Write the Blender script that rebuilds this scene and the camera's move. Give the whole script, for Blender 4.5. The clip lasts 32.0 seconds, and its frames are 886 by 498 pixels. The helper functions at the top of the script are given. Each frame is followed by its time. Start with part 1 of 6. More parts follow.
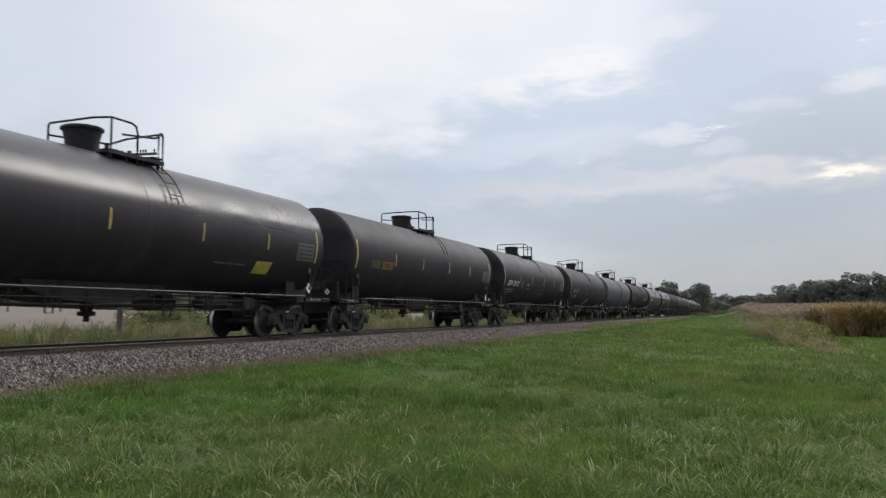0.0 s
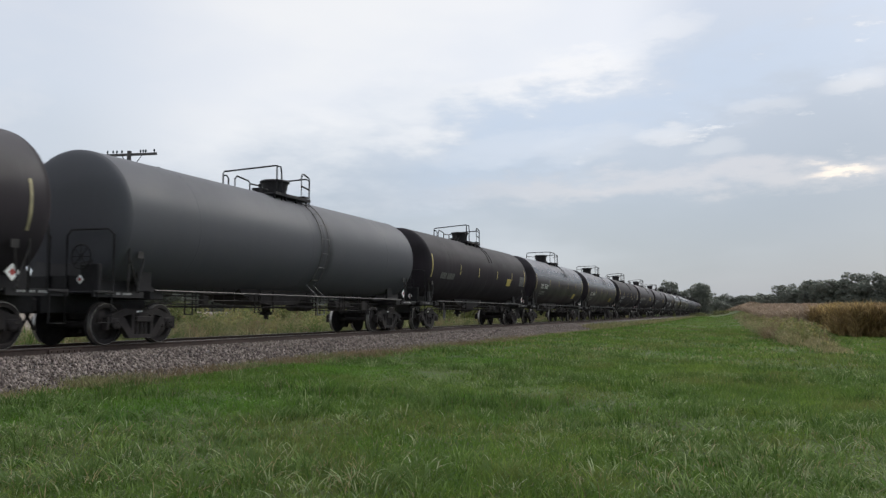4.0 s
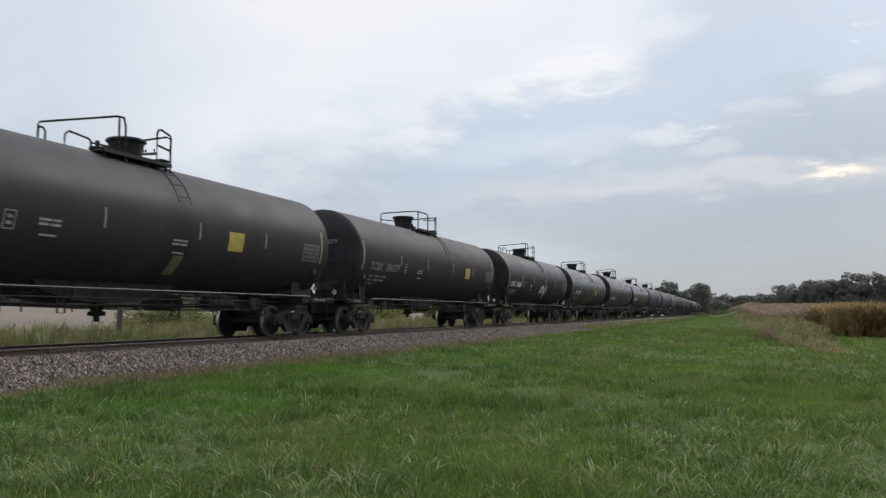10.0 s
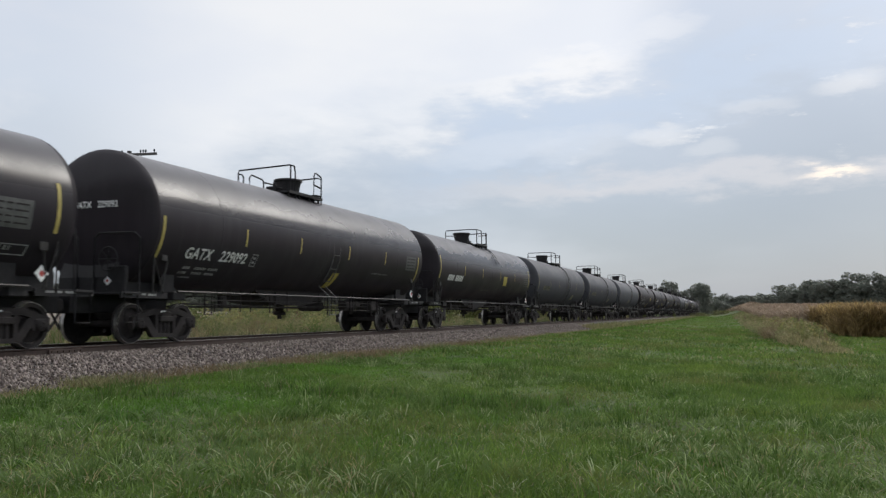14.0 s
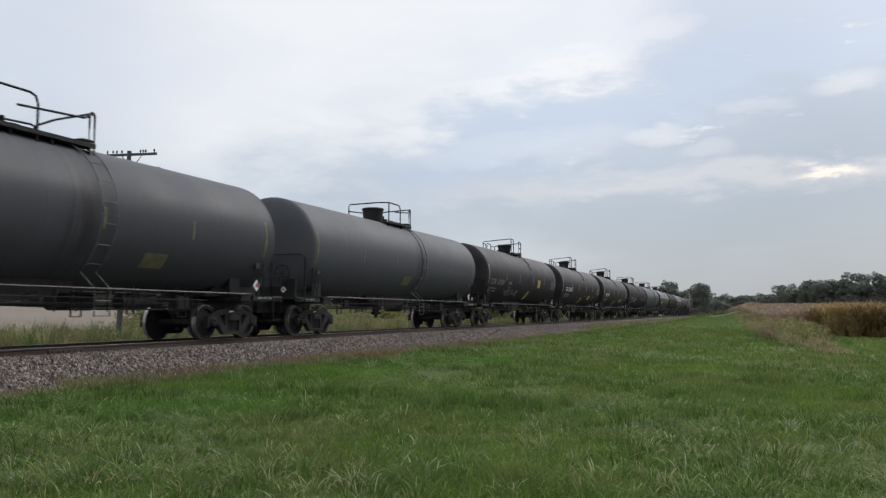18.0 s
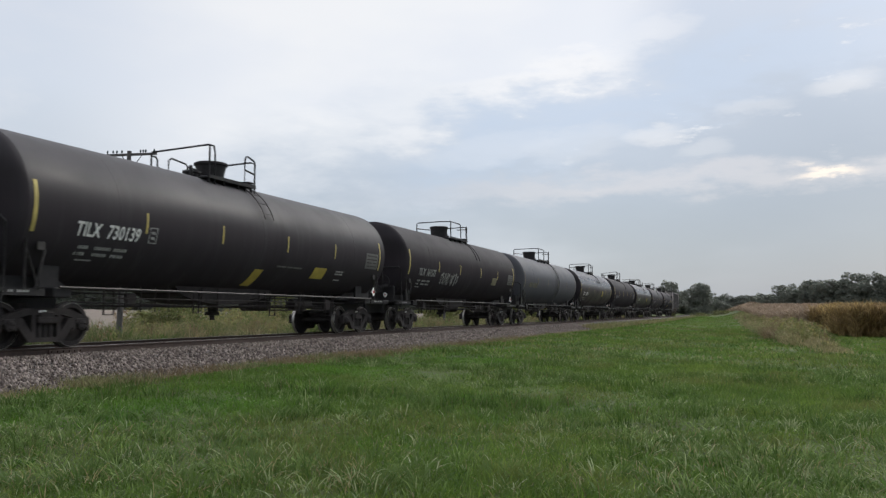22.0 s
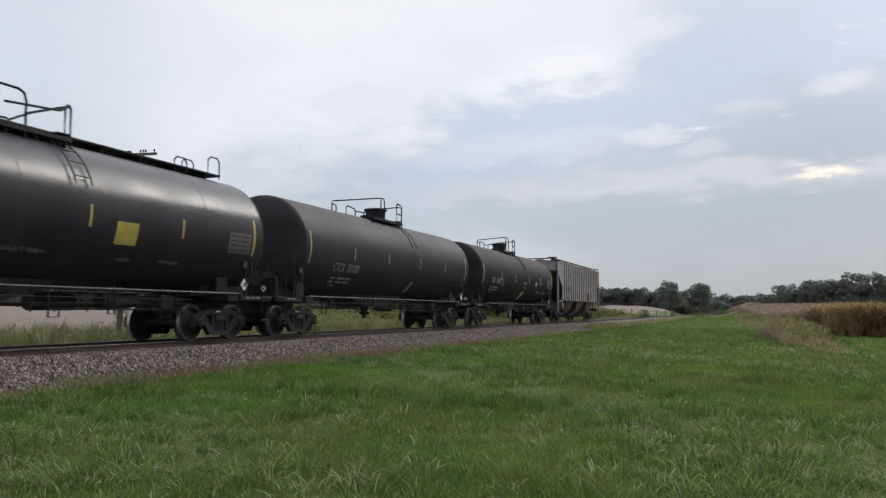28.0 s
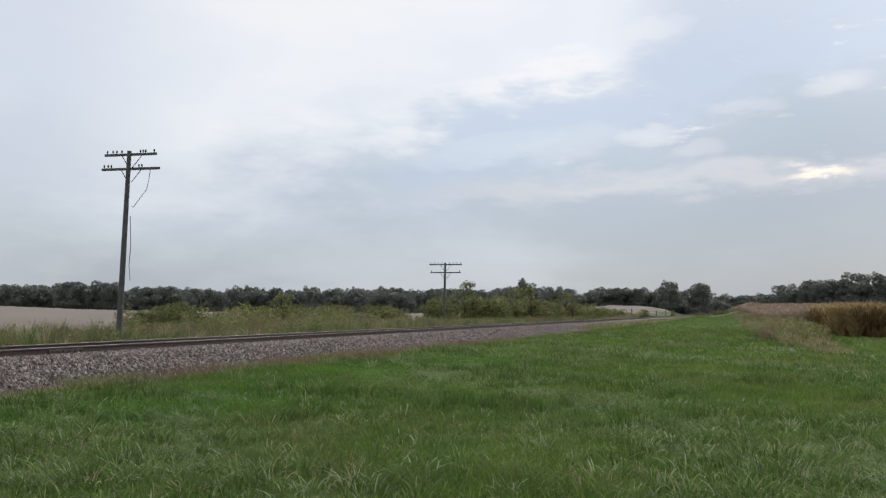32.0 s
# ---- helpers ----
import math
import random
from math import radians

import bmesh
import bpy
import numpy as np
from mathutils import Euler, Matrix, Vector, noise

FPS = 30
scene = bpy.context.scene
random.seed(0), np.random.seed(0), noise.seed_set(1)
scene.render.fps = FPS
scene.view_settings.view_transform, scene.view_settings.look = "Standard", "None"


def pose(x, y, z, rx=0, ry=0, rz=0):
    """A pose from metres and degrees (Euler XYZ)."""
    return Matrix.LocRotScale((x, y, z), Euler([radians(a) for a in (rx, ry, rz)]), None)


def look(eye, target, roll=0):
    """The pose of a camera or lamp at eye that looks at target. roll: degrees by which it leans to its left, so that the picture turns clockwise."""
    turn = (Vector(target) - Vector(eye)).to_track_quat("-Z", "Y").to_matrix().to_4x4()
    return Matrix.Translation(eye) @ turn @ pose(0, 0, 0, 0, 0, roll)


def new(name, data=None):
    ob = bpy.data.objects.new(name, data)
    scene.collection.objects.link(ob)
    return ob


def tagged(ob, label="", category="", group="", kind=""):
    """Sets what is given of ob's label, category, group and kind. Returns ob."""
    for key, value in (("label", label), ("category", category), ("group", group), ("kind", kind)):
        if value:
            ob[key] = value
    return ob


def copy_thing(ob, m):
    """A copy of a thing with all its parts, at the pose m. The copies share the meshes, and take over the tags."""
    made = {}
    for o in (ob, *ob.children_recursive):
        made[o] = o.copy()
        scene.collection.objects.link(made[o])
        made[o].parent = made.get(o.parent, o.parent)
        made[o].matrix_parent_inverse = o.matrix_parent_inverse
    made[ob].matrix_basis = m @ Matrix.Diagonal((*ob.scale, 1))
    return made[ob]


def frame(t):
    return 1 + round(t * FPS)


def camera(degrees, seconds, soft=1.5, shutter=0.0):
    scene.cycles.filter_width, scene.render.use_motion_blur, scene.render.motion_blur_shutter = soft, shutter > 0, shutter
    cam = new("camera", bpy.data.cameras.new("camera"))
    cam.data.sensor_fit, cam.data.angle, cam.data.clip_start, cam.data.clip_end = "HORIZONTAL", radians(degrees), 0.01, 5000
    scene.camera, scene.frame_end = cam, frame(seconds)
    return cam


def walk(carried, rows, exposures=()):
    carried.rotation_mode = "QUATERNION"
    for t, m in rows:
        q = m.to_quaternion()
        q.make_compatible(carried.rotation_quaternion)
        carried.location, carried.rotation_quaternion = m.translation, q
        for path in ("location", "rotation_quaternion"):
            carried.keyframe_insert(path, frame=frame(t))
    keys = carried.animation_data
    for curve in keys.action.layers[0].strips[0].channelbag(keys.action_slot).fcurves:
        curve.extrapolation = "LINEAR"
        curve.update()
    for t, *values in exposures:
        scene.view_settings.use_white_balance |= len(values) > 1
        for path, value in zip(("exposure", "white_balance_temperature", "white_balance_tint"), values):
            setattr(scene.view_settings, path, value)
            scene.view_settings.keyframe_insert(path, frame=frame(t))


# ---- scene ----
# ---------------------------------------------------------------- camera
EYE = Vector((0.0, 0.0, 0.71))          # z = 0 is the top of the rails
YAW, PITCH = 0.35155, 0.07698
AHEAD = Vector((-math.sin(YAW) * math.cos(PITCH), math.cos(YAW) * math.cos(PITCH), math.sin(PITCH)))
cam = camera(56.6, 32.0, soft=1.32, shutter=0.12)
walk(cam, [(0, look(EYE, EYE + 100 * AHEAD)), (32, look(EYE, EYE + 100 * AHEAD))])

# ---------------------------------------------------------------- light
scene.view_settings.exposure = 0.5
SUN_AZ, SUN_EL = radians(31), radians(36)      # to the right of +y, behind thin cloud
world = bpy.data.worlds.new("sky")
scene.world = world
world.use_nodes = True
wn = world.node_tree.nodes
sky = wn.new("ShaderNodeTexSky")
sky.sky_type = "NISHITA"
sky.sun_disc = False
sky.sun_elevation, sky.sun_rotation = SUN_EL, SUN_AZ
sky.air_density, sky.dust_density = 1.0, 2.0
world.node_tree.links.new(sky.outputs[0], wn["Background"].inputs[0])
wn["Background"].inputs[1].default_value = 0.09
sun_data = bpy.data.lights.new("sun", "SUN")
sun_data.energy, sun_data.angle, sun_data.color = 1.4, radians(18), (1.0, 0.95, 0.88)
sun = new("sun", sun_data)
SUN_DIR = Vector((math.sin(SUN_AZ) * math.cos(SUN_EL), math.cos(SUN_AZ) * math.cos(SUN_EL), math.sin(SUN_EL)))
sun.matrix_world = look(SUN_DIR * 200, (0, 0, 0))


# ---------------------------------------------------------------- materials
class Nodes:
    """A short way to write node materials."""

    def __init__(self, name):
        self.mat = bpy.data.materials.new(name)
        self.mat.use_nodes = True
        self.tree = self.mat.node_tree
        self.bsdf = self.tree.nodes["Principled BSDF"]
        self.out = self.tree.nodes["Material Output"]
        self.bsdf.inputs["Specular IOR Level"].default_value = 0.4

    def add(self, kind, **values):
        n = self.tree.nodes.new("ShaderNode" + kind)
        for k, v in values.items():
            setattr(n, k, v)
        return n

    def put(self, a, b):
        self.tree.links.new(a, b)

    def obj(self):
        return self.add("TexCoord").outputs["Object"]

    def pos(self):
        return self.add("NewGeometry").outputs["Position"]

    def noise(self, where, scale, detail=3.0, rough=0.55, stretch=None):
        if stretch:
            m = self.add("Mapping")
            m.inputs["Scale"].default_value = stretch
            self.put(where, m.inputs[0])
            where = m.outputs[0]
        n = self.add("TexNoise")
        n.inputs["Scale"].default_value, n.inputs["Detail"].default_value, n.inputs["Roughness"].default_value = scale, detail, rough
        self.put(where, n.inputs["Vector"])
        return n.outputs["Fac"]

    def ramp(self, fac, *stops):
        r = self.add("ValToRGB")
        e = r.color_ramp.elements
        while len(e) < len(stops):
            e.new(0.5)
        for s, (p, c) in zip(e, stops):
            s.position, s.color = p, (*c, 1) if len(c) == 3 else c
        self.put(fac, r.inputs[0])
        return r.outputs[0]

    def span(self, fac, a, b, lo=0.0, hi=1.0):
        r = self.add("MapRange")
        r.interpolation_type = "SMOOTHSTEP"
        for k, v in zip(("From Min", "From Max", "To Min", "To Max"), (a, b, lo, hi)):
            r.inputs[k].default_value = v
        self.put(fac, r.inputs[0])
        return r.outputs[0]

    def mix(self, fac, a, b, blend="MIX"):
        m = self.add("Mix", data_type="RGBA", blend_type=blend)
        for sock, v in ((m.inputs[0], fac), (m.inputs[6], a), (m.inputs[7], b)):
            if isinstance(v, (int, float)):
                sock.default_value = v
            elif isinstance(v, tuple):
                sock.default_value = (*v, 1)
            else:
                self.put(v, sock)
        return m.outputs[2]

    def math(self, op, a, b=0.0):
        m = self.add("Math", operation=op)
        for sock, v in zip(m.inputs, (a, b)):
            if isinstance(v, (int, float)):
                sock.default_value = v
            else:
                self.put(v, sock)
        return m.outputs[0]

    def color(self, c):
        if isinstance(c, tuple):
            self.bsdf.inputs["Base Color"].default_value = (*c, 1)
        else:
            self.put(c, self.bsdf.inputs["Base Color"])

    def rough(self, r):
        if isinstance(r, (int, float)):
            self.bsdf.inputs["Roughness"].default_value = r
        else:
            self.put(r, self.bsdf.inputs["Roughness"])

    def bump(self, height, strength=0.3, distance=0.01):
        b = self.add("Bump")
        b.inputs["Strength"].default_value, b.inputs["Distance"].default_value = strength, distance
        self.put(height, b.inputs["Height"])
        self.put(b.outputs[0], self.bsdf.inputs["Normal"])


def plain(name, color, rough=0.6, metal=0.0, vary=0.25, scale=8.0):
    m = Nodes(name)
    n = m.noise(m.obj(), scale, 4)
    dark = tuple(c * (1 - vary) for c in color)
    light = tuple(min(1, c * (1 + vary)) for c in color)
    m.color(m.ramp(n, (0.3, dark), (0.7, light)))
    m.rough(m.span(n, 0.2, 0.8, rough * 0.85, min(1, rough * 1.15)))
    m.bsdf.inputs["Metallic"].default_value = metal
    m.bsdf.inputs["Specular IOR Level"].default_value = 0.2 if color[0] < 0.06 else 0.4
    m.bump(m.noise(m.obj(), scale * 6, 3), 0.15, 0.003)
    return m.mat


def tank_paint():
    """Paint of the tank in the car's own colour, with dust, sky sheen on its back, rain streaks and scuffs; the
    colour's alpha is its gloss.
    """
    m = Nodes("tank_paint")
    info = m.add("ObjectInfo")
    p = m.obj()
    big = m.noise(p, 0.5, 4, 0.6)
    streak = m.noise(p, 1.0, 5, 0.6, (1.2, 2.6, 0.12))
    fine = m.noise(p, 14.0, 4)
    base = info.outputs["Color"]
    dusty = m.mix(0.5, base, (0.15, 0.148, 0.148))
    f = m.math("MULTIPLY", m.span(streak, 0.45, 0.8, 0, 0.3), m.span(big, 0.3, 0.7, 0.2, 1.0))
    c = m.mix(f, base, dusty)
    c = m.mix(m.span(fine, 0.62, 0.75, 0, 0.22), c, (0.02, 0.018, 0.018))
    at = m.add("SeparateXYZ")
    m.put(p, at.inputs[0])
    # spill stains that have run down from the loading platform
    off = m.math("ABSOLUTE", m.math("SUBTRACT", m.math("ADD", at.outputs[1], m.math("MULTIPLY", m.math("SUBTRACT", big, 0.5), 0.5)), 0.85))
    runs = m.noise(p, 1.0, 4, 0.6, (1.0, 7.0, 0.5))
    spill = m.math("MULTIPLY", m.span(off, 0.55, 0.1), m.span(runs, 0.35, 0.6, 0.1, 0.75))
    spill = m.math("MULTIPLY", spill, m.span(at.outputs[2], 1.4, 2.6, 0.2, 1.0))
    c = m.mix(spill, c, (0.012, 0.011, 0.0115))
    # the tank's back paled by dust and by sky reflection put into the colour, and a dull brown film of dirt thrown up
    # on its lower flank
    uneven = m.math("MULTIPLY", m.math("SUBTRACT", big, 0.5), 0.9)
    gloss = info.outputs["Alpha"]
    dust_and_sheen = m.math("MULTIPLY", m.span(m.math("ADD", at.outputs[2], uneven), 3.3, 3.75), m.math("ADD", 0.08, m.math("MULTIPLY", gloss, 1.0)))
    c = m.mix(dust_and_sheen, c, m.mix(0.25, base, (0.262, 0.252, 0.268)))
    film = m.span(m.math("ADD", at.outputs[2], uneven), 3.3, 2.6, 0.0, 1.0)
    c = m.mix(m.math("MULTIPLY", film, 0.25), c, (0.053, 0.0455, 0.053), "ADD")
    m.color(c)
    r = m.math("SUBTRACT", 0.95, m.math("MULTIPLY", gloss, 0.85))
    r = m.math("ADD", r, m.math("ADD", m.math("MULTIPLY", film, 0.22), m.math("MULTIPLY", dust_and_sheen, 0.12)))
    m.rough(m.math("ADD", r, m.span(big, 0.3, 0.75, -0.05, 0.1)))
    shine = m.math("MULTIPLY", m.math("ADD", 0.12, m.math("MULTIPLY", gloss, 0.2)), m.math("SUBTRACT", 1.0, m.math("MULTIPLY", dust_and_sheen, 0.1)))
    m.put(m.math("MULTIPLY", shine, m.math("SUBTRACT", 1.0, m.math("MULTIPLY", film, 0.62))), m.bsdf.inputs["Specular IOR Level"])
    m.bump(m.noise(p, 0.9, 2, 0.4, (1, 0.6, 1)), 0.05, 0.02)
    return m.mat


def ground_grass():
    m = Nodes("grass_ground")
    p = m.pos()
    a, b = m.noise(p, 0.25, 4), m.noise(p, 7.0, 4)
    c = m.ramp(a, (0.3, (0.04, 0.06, 0.013)), (0.55, (0.065, 0.095, 0.018)), (0.75, (0.085, 0.11, 0.026)))
    m.color(m.mix(m.span(b, 0.4, 0.7, 0, 0.5), c, (0.05, 0.06, 0.02)))
    m.rough(0.9)
    m.bump(b, 0.8, 0.06)
    return m.mat


def ground_field():
    m = Nodes("harvested_field")
    p = m.pos()
    a, b = m.noise(p, 0.02, 4), m.noise(p, 1.5, 4)
    c = m.ramp(a, (0.3, (0.15, 0.122, 0.1)), (0.7, (0.21, 0.168, 0.138)))
    m.color(m.mix(m.span(b, 0.35, 0.7, 0, 0.5), c, (0.135, 0.115, 0.08)))
    m.rough(0.95)
    m.bump(b, 0.6, 0.1)
    return m.mat


def blades(name, low, high, dry, dry_from=0.8, patch=0.6, through_leaf=0.42, tone=None):
    """Leaves whose u is chance and whose v runs from root to tip."""
    m = Nodes(name)
    uv = m.add("UVMap").outputs[0]
    s = m.add("SeparateXYZ")
    m.put(uv, s.inputs[0])
    n = m.noise(m.pos(), patch, 3)
    c = m.mix(m.span(n, 0.35, 0.68), low, high)
    if tone:
        c = m.mix(m.span(m.noise(m.pos(), 0.36, 4, 0.6), 0.45, 0.62, 0.0, 0.8), c, tone)
    c = m.mix(m.span(m.noise(m.pos(), 3.1, 3, 0.6), 0.6, 0.36, 0.0, 0.4), c, tuple(0.6 * k for k in low))
    c = m.mix(m.span(s.outputs[0], 0.3, 0.0, 0, 0.6), c, tuple(1.5 * k for k in high))
    c = m.mix(m.span(s.outputs[0], dry_from, 1.0, 0, 0.9), c, dry)
    # darker towards the root: shade deep among the blades, put into the colour
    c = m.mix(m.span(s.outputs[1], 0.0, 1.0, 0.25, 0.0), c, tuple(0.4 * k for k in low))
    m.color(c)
    m.rough(0.55)
    m.bsdf.inputs["Specular IOR Level"].default_value = 0.22
    t = m.add("BsdfTranslucent")
    m.put(c, t.inputs[0])
    mx = m.add("MixShader")
    mx.inputs[0].default_value = through_leaf
    m.put(m.bsdf.outputs[0], mx.inputs[1])
    m.put(t.outputs[0], mx.inputs[2])
    m.put(mx.outputs[0], m.out.inputs[0])
    return m.mat


def ballast_stone():
    m = Nodes("ballast_stone")
    isl = m.add("NewGeometry").outputs["Random Per Island"]
    c = m.ramp(isl, (0.0, (0.05, 0.04, 0.034)), (0.4, (0.128, 0.103, 0.087)), (0.75, (0.24, 0.2, 0.174)), (1.0, (0.4, 0.345, 0.305)))
    n = m.noise(m.pos(), 30, 3)
    m.color(m.mix(m.span(n, 0.4, 0.7, 0, 0.4), c, (0.14, 0.11, 0.1)))
    m.rough(0.85)
    return m.mat


def ballast_bed():
    m = Nodes("ballast_bed")
    p = m.pos()
    v = m.add("TexVoronoi")
    v.inputs["Scale"].default_value = 16
    m.put(p, v.inputs["Vector"])
    s = m.add("SeparateColor")
    m.put(v.outputs["Color"], s.inputs[0])
    m.color(m.ramp(s.outputs[0], (0.0, (0.06, 0.053, 0.05)), (0.6, (0.135, 0.119, 0.114)), (1.0, (0.26, 0.233, 0.225))))
    m.rough(0.9)
    m.bump(v.outputs["Distance"], 1.0, 0.05)
    return m.mat


PAINT = tank_paint()
IRON = plain("dirty_cast_iron", (0.034, 0.0295, 0.029), 0.85, 0.0, 0.4, 6)
BLACK = plain("black_steel", (0.022, 0.0205, 0.0215), 0.6, 0.0, 0.3, 10)
PIPE = plain("worn_pipe", (0.042, 0.039, 0.038), 0.5, 0.2, 0.4, 5)
STEP = plain("worn_grey_steel", (0.1, 0.097, 0.097), 0.6, 0.0, 0.35, 4)
TREAD = plain("polished_wheel_rim", (0.42, 0.4, 0.38), 0.4, 0.8, 0.2, 8)
YELLOW = plain("yellow_reflective_tape", (0.46, 0.37, 0.11), 0.5, 0.0, 0.2, 4)
FAINT = plain("faded_yellow", (0.15, 0.135, 0.075), 0.7, 0.0, 0.35, 4)
PALE_TAPE = plain("bleached_reflective_tape", (0.34, 0.3, 0.17), 0.55, 0.0, 0.3, 4)
DECAL = plain("yellow_decal", (0.42, 0.33, 0.065), 0.6, 0.0, 0.2, 3)
WHITE = plain("white_stencil", (0.76, 0.76, 0.74), 0.6, 0.0, 0.15, 6)
STENCIL = plain("small_stencil_paint", (0.3, 0.3, 0.29), 0.7, 0.0, 0.2, 6)
WORN = plain("worn_white_stencil", (0.3, 0.3, 0.295), 0.7, 0.0, 0.4, 5)
DUSTY = plain("dusty_white_stencil", (0.21, 0.21, 0.205), 0.7, 0.0, 0.4, 5)
FADED = plain("faded_stencil", (0.1, 0.1, 0.097), 0.7, 0.0, 0.35, 5)
ORANGE = plain("faded_orange_stencil", (0.092, 0.086, 0.05), 0.7, 0.0, 0.35, 5)
AMBER = plain("orange_stencil", (0.34, 0.19, 0.06), 0.7, 0.0, 0.3, 5)
RED = plain("red_placard", (0.4, 0.06, 0.05), 0.6, 0.0, 0.15, 5)
HOPPER = plain("grey_hopper_paint", (0.29, 0.262, 0.255), 0.65, 0.0, 0.14, 1.2)
# ribs, end beams and jack plates: a darker grey than the walls
RIB = plain("dark_rib_paint", (0.125, 0.115, 0.112), 0.65, 0.0, 0.14, 1.2)
BAY = plain("dirty_brown_bay_paint", (0.088, 0.068, 0.06), 0.8, 0.0, 0.4, 1.0)
# dirt and the shade of the car's open ends, mixed into one dark brown
HOPPER_LOW = plain("dirty_shaded_hopper_paint", (0.06, 0.05, 0.044), 0.75, 0.0, 0.35, 1.5)
RUSTY = plain("rusty_rail", (0.085, 0.06, 0.05), 0.75, 0.2, 0.3, 12)
RAILTOP = plain("polished_rail_head", (0.24, 0.225, 0.21), 0.4, 0.7, 0.1, 20)
TIE = plain("weathered_tie", (0.085, 0.065, 0.052), 0.9, 0.0, 0.4, 7)
WOOD = plain("weathered_pole_wood", (0.085, 0.08, 0.08), 0.85, 0.0, 0.3, 5)
GLASS = plain("insulator_glass", (0.05, 0.07, 0.07), 0.25, 0.0, 0.2, 20)
BARK = plain("bark", (0.07, 0.06, 0.05), 0.9, 0.0, 0.3, 6)
GROUND, FIELD = ground_grass(), ground_field()
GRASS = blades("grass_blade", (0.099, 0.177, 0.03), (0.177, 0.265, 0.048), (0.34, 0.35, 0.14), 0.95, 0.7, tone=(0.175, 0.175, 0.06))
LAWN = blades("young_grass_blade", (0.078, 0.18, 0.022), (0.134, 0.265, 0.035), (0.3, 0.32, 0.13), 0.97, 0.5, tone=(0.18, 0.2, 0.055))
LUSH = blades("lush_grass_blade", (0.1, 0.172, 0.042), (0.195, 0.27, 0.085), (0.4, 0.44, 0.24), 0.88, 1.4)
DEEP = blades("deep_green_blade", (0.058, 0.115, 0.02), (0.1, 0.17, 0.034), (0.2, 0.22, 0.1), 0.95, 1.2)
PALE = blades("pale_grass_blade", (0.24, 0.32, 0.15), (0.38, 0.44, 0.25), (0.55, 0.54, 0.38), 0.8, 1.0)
WEED_LEAF = blades("broad_weed_leaf", (0.07, 0.15, 0.025), (0.12, 0.22, 0.042), (0.2, 0.25, 0.1), 0.9, 1.0)
WEED = blades("weed_leaf", (0.13, 0.16, 0.065), (0.25, 0.25, 0.11), (0.36, 0.32, 0.18), 0.6, 0.45, 0.5)
# the weed leaf again, a quarter darker for the train's shade over it
SHADED_WEED = blades("shaded_weed_leaf", (0.1, 0.122, 0.05), (0.18, 0.185, 0.08), (0.28, 0.25, 0.14), 0.65, 0.45, 0.45)
GOLD = blades("flowering_weed", (0.17, 0.185, 0.07), (0.28, 0.26, 0.1), (0.4, 0.34, 0.14), 0.55, 0.5, 0.5)
RUSSET = blades("russet_weed", (0.16, 0.11, 0.06), (0.23, 0.165, 0.09), (0.27, 0.21, 0.14), 0.5, 0.4)
DRY = blades("dry_grass", (0.22, 0.2, 0.09), (0.36, 0.3, 0.16), (0.44, 0.37, 0.23), 0.5, 0.5)
CORN = blades("ripe_corn_leaf", (0.3, 0.215, 0.1), (0.42, 0.31, 0.135), (0.22, 0.15, 0.08), 0.55, 0.3, 0.55)
RIPE = blades("ripe_field_leaf", (0.27, 0.205, 0.15), (0.36, 0.275, 0.2), (0.22, 0.15, 0.1), 0.7, 0.12, 0.5)
# leaf colour lightened and greyed to carry the haze of distance
HAZY_FOLIAGE = blades("hazy_tree_leaf", (0.145, 0.162, 0.137), (0.185, 0.2, 0.167), (0.19, 0.187, 0.15), 0.8, 0.1, 0.5)
SHRUB = blades("shrub_leaf", (0.14, 0.165, 0.06), (0.23, 0.24, 0.095), (0.28, 0.22, 0.11), 0.8, 0.35, 0.55)
STONE, BED = ballast_stone(), ballast_bed()


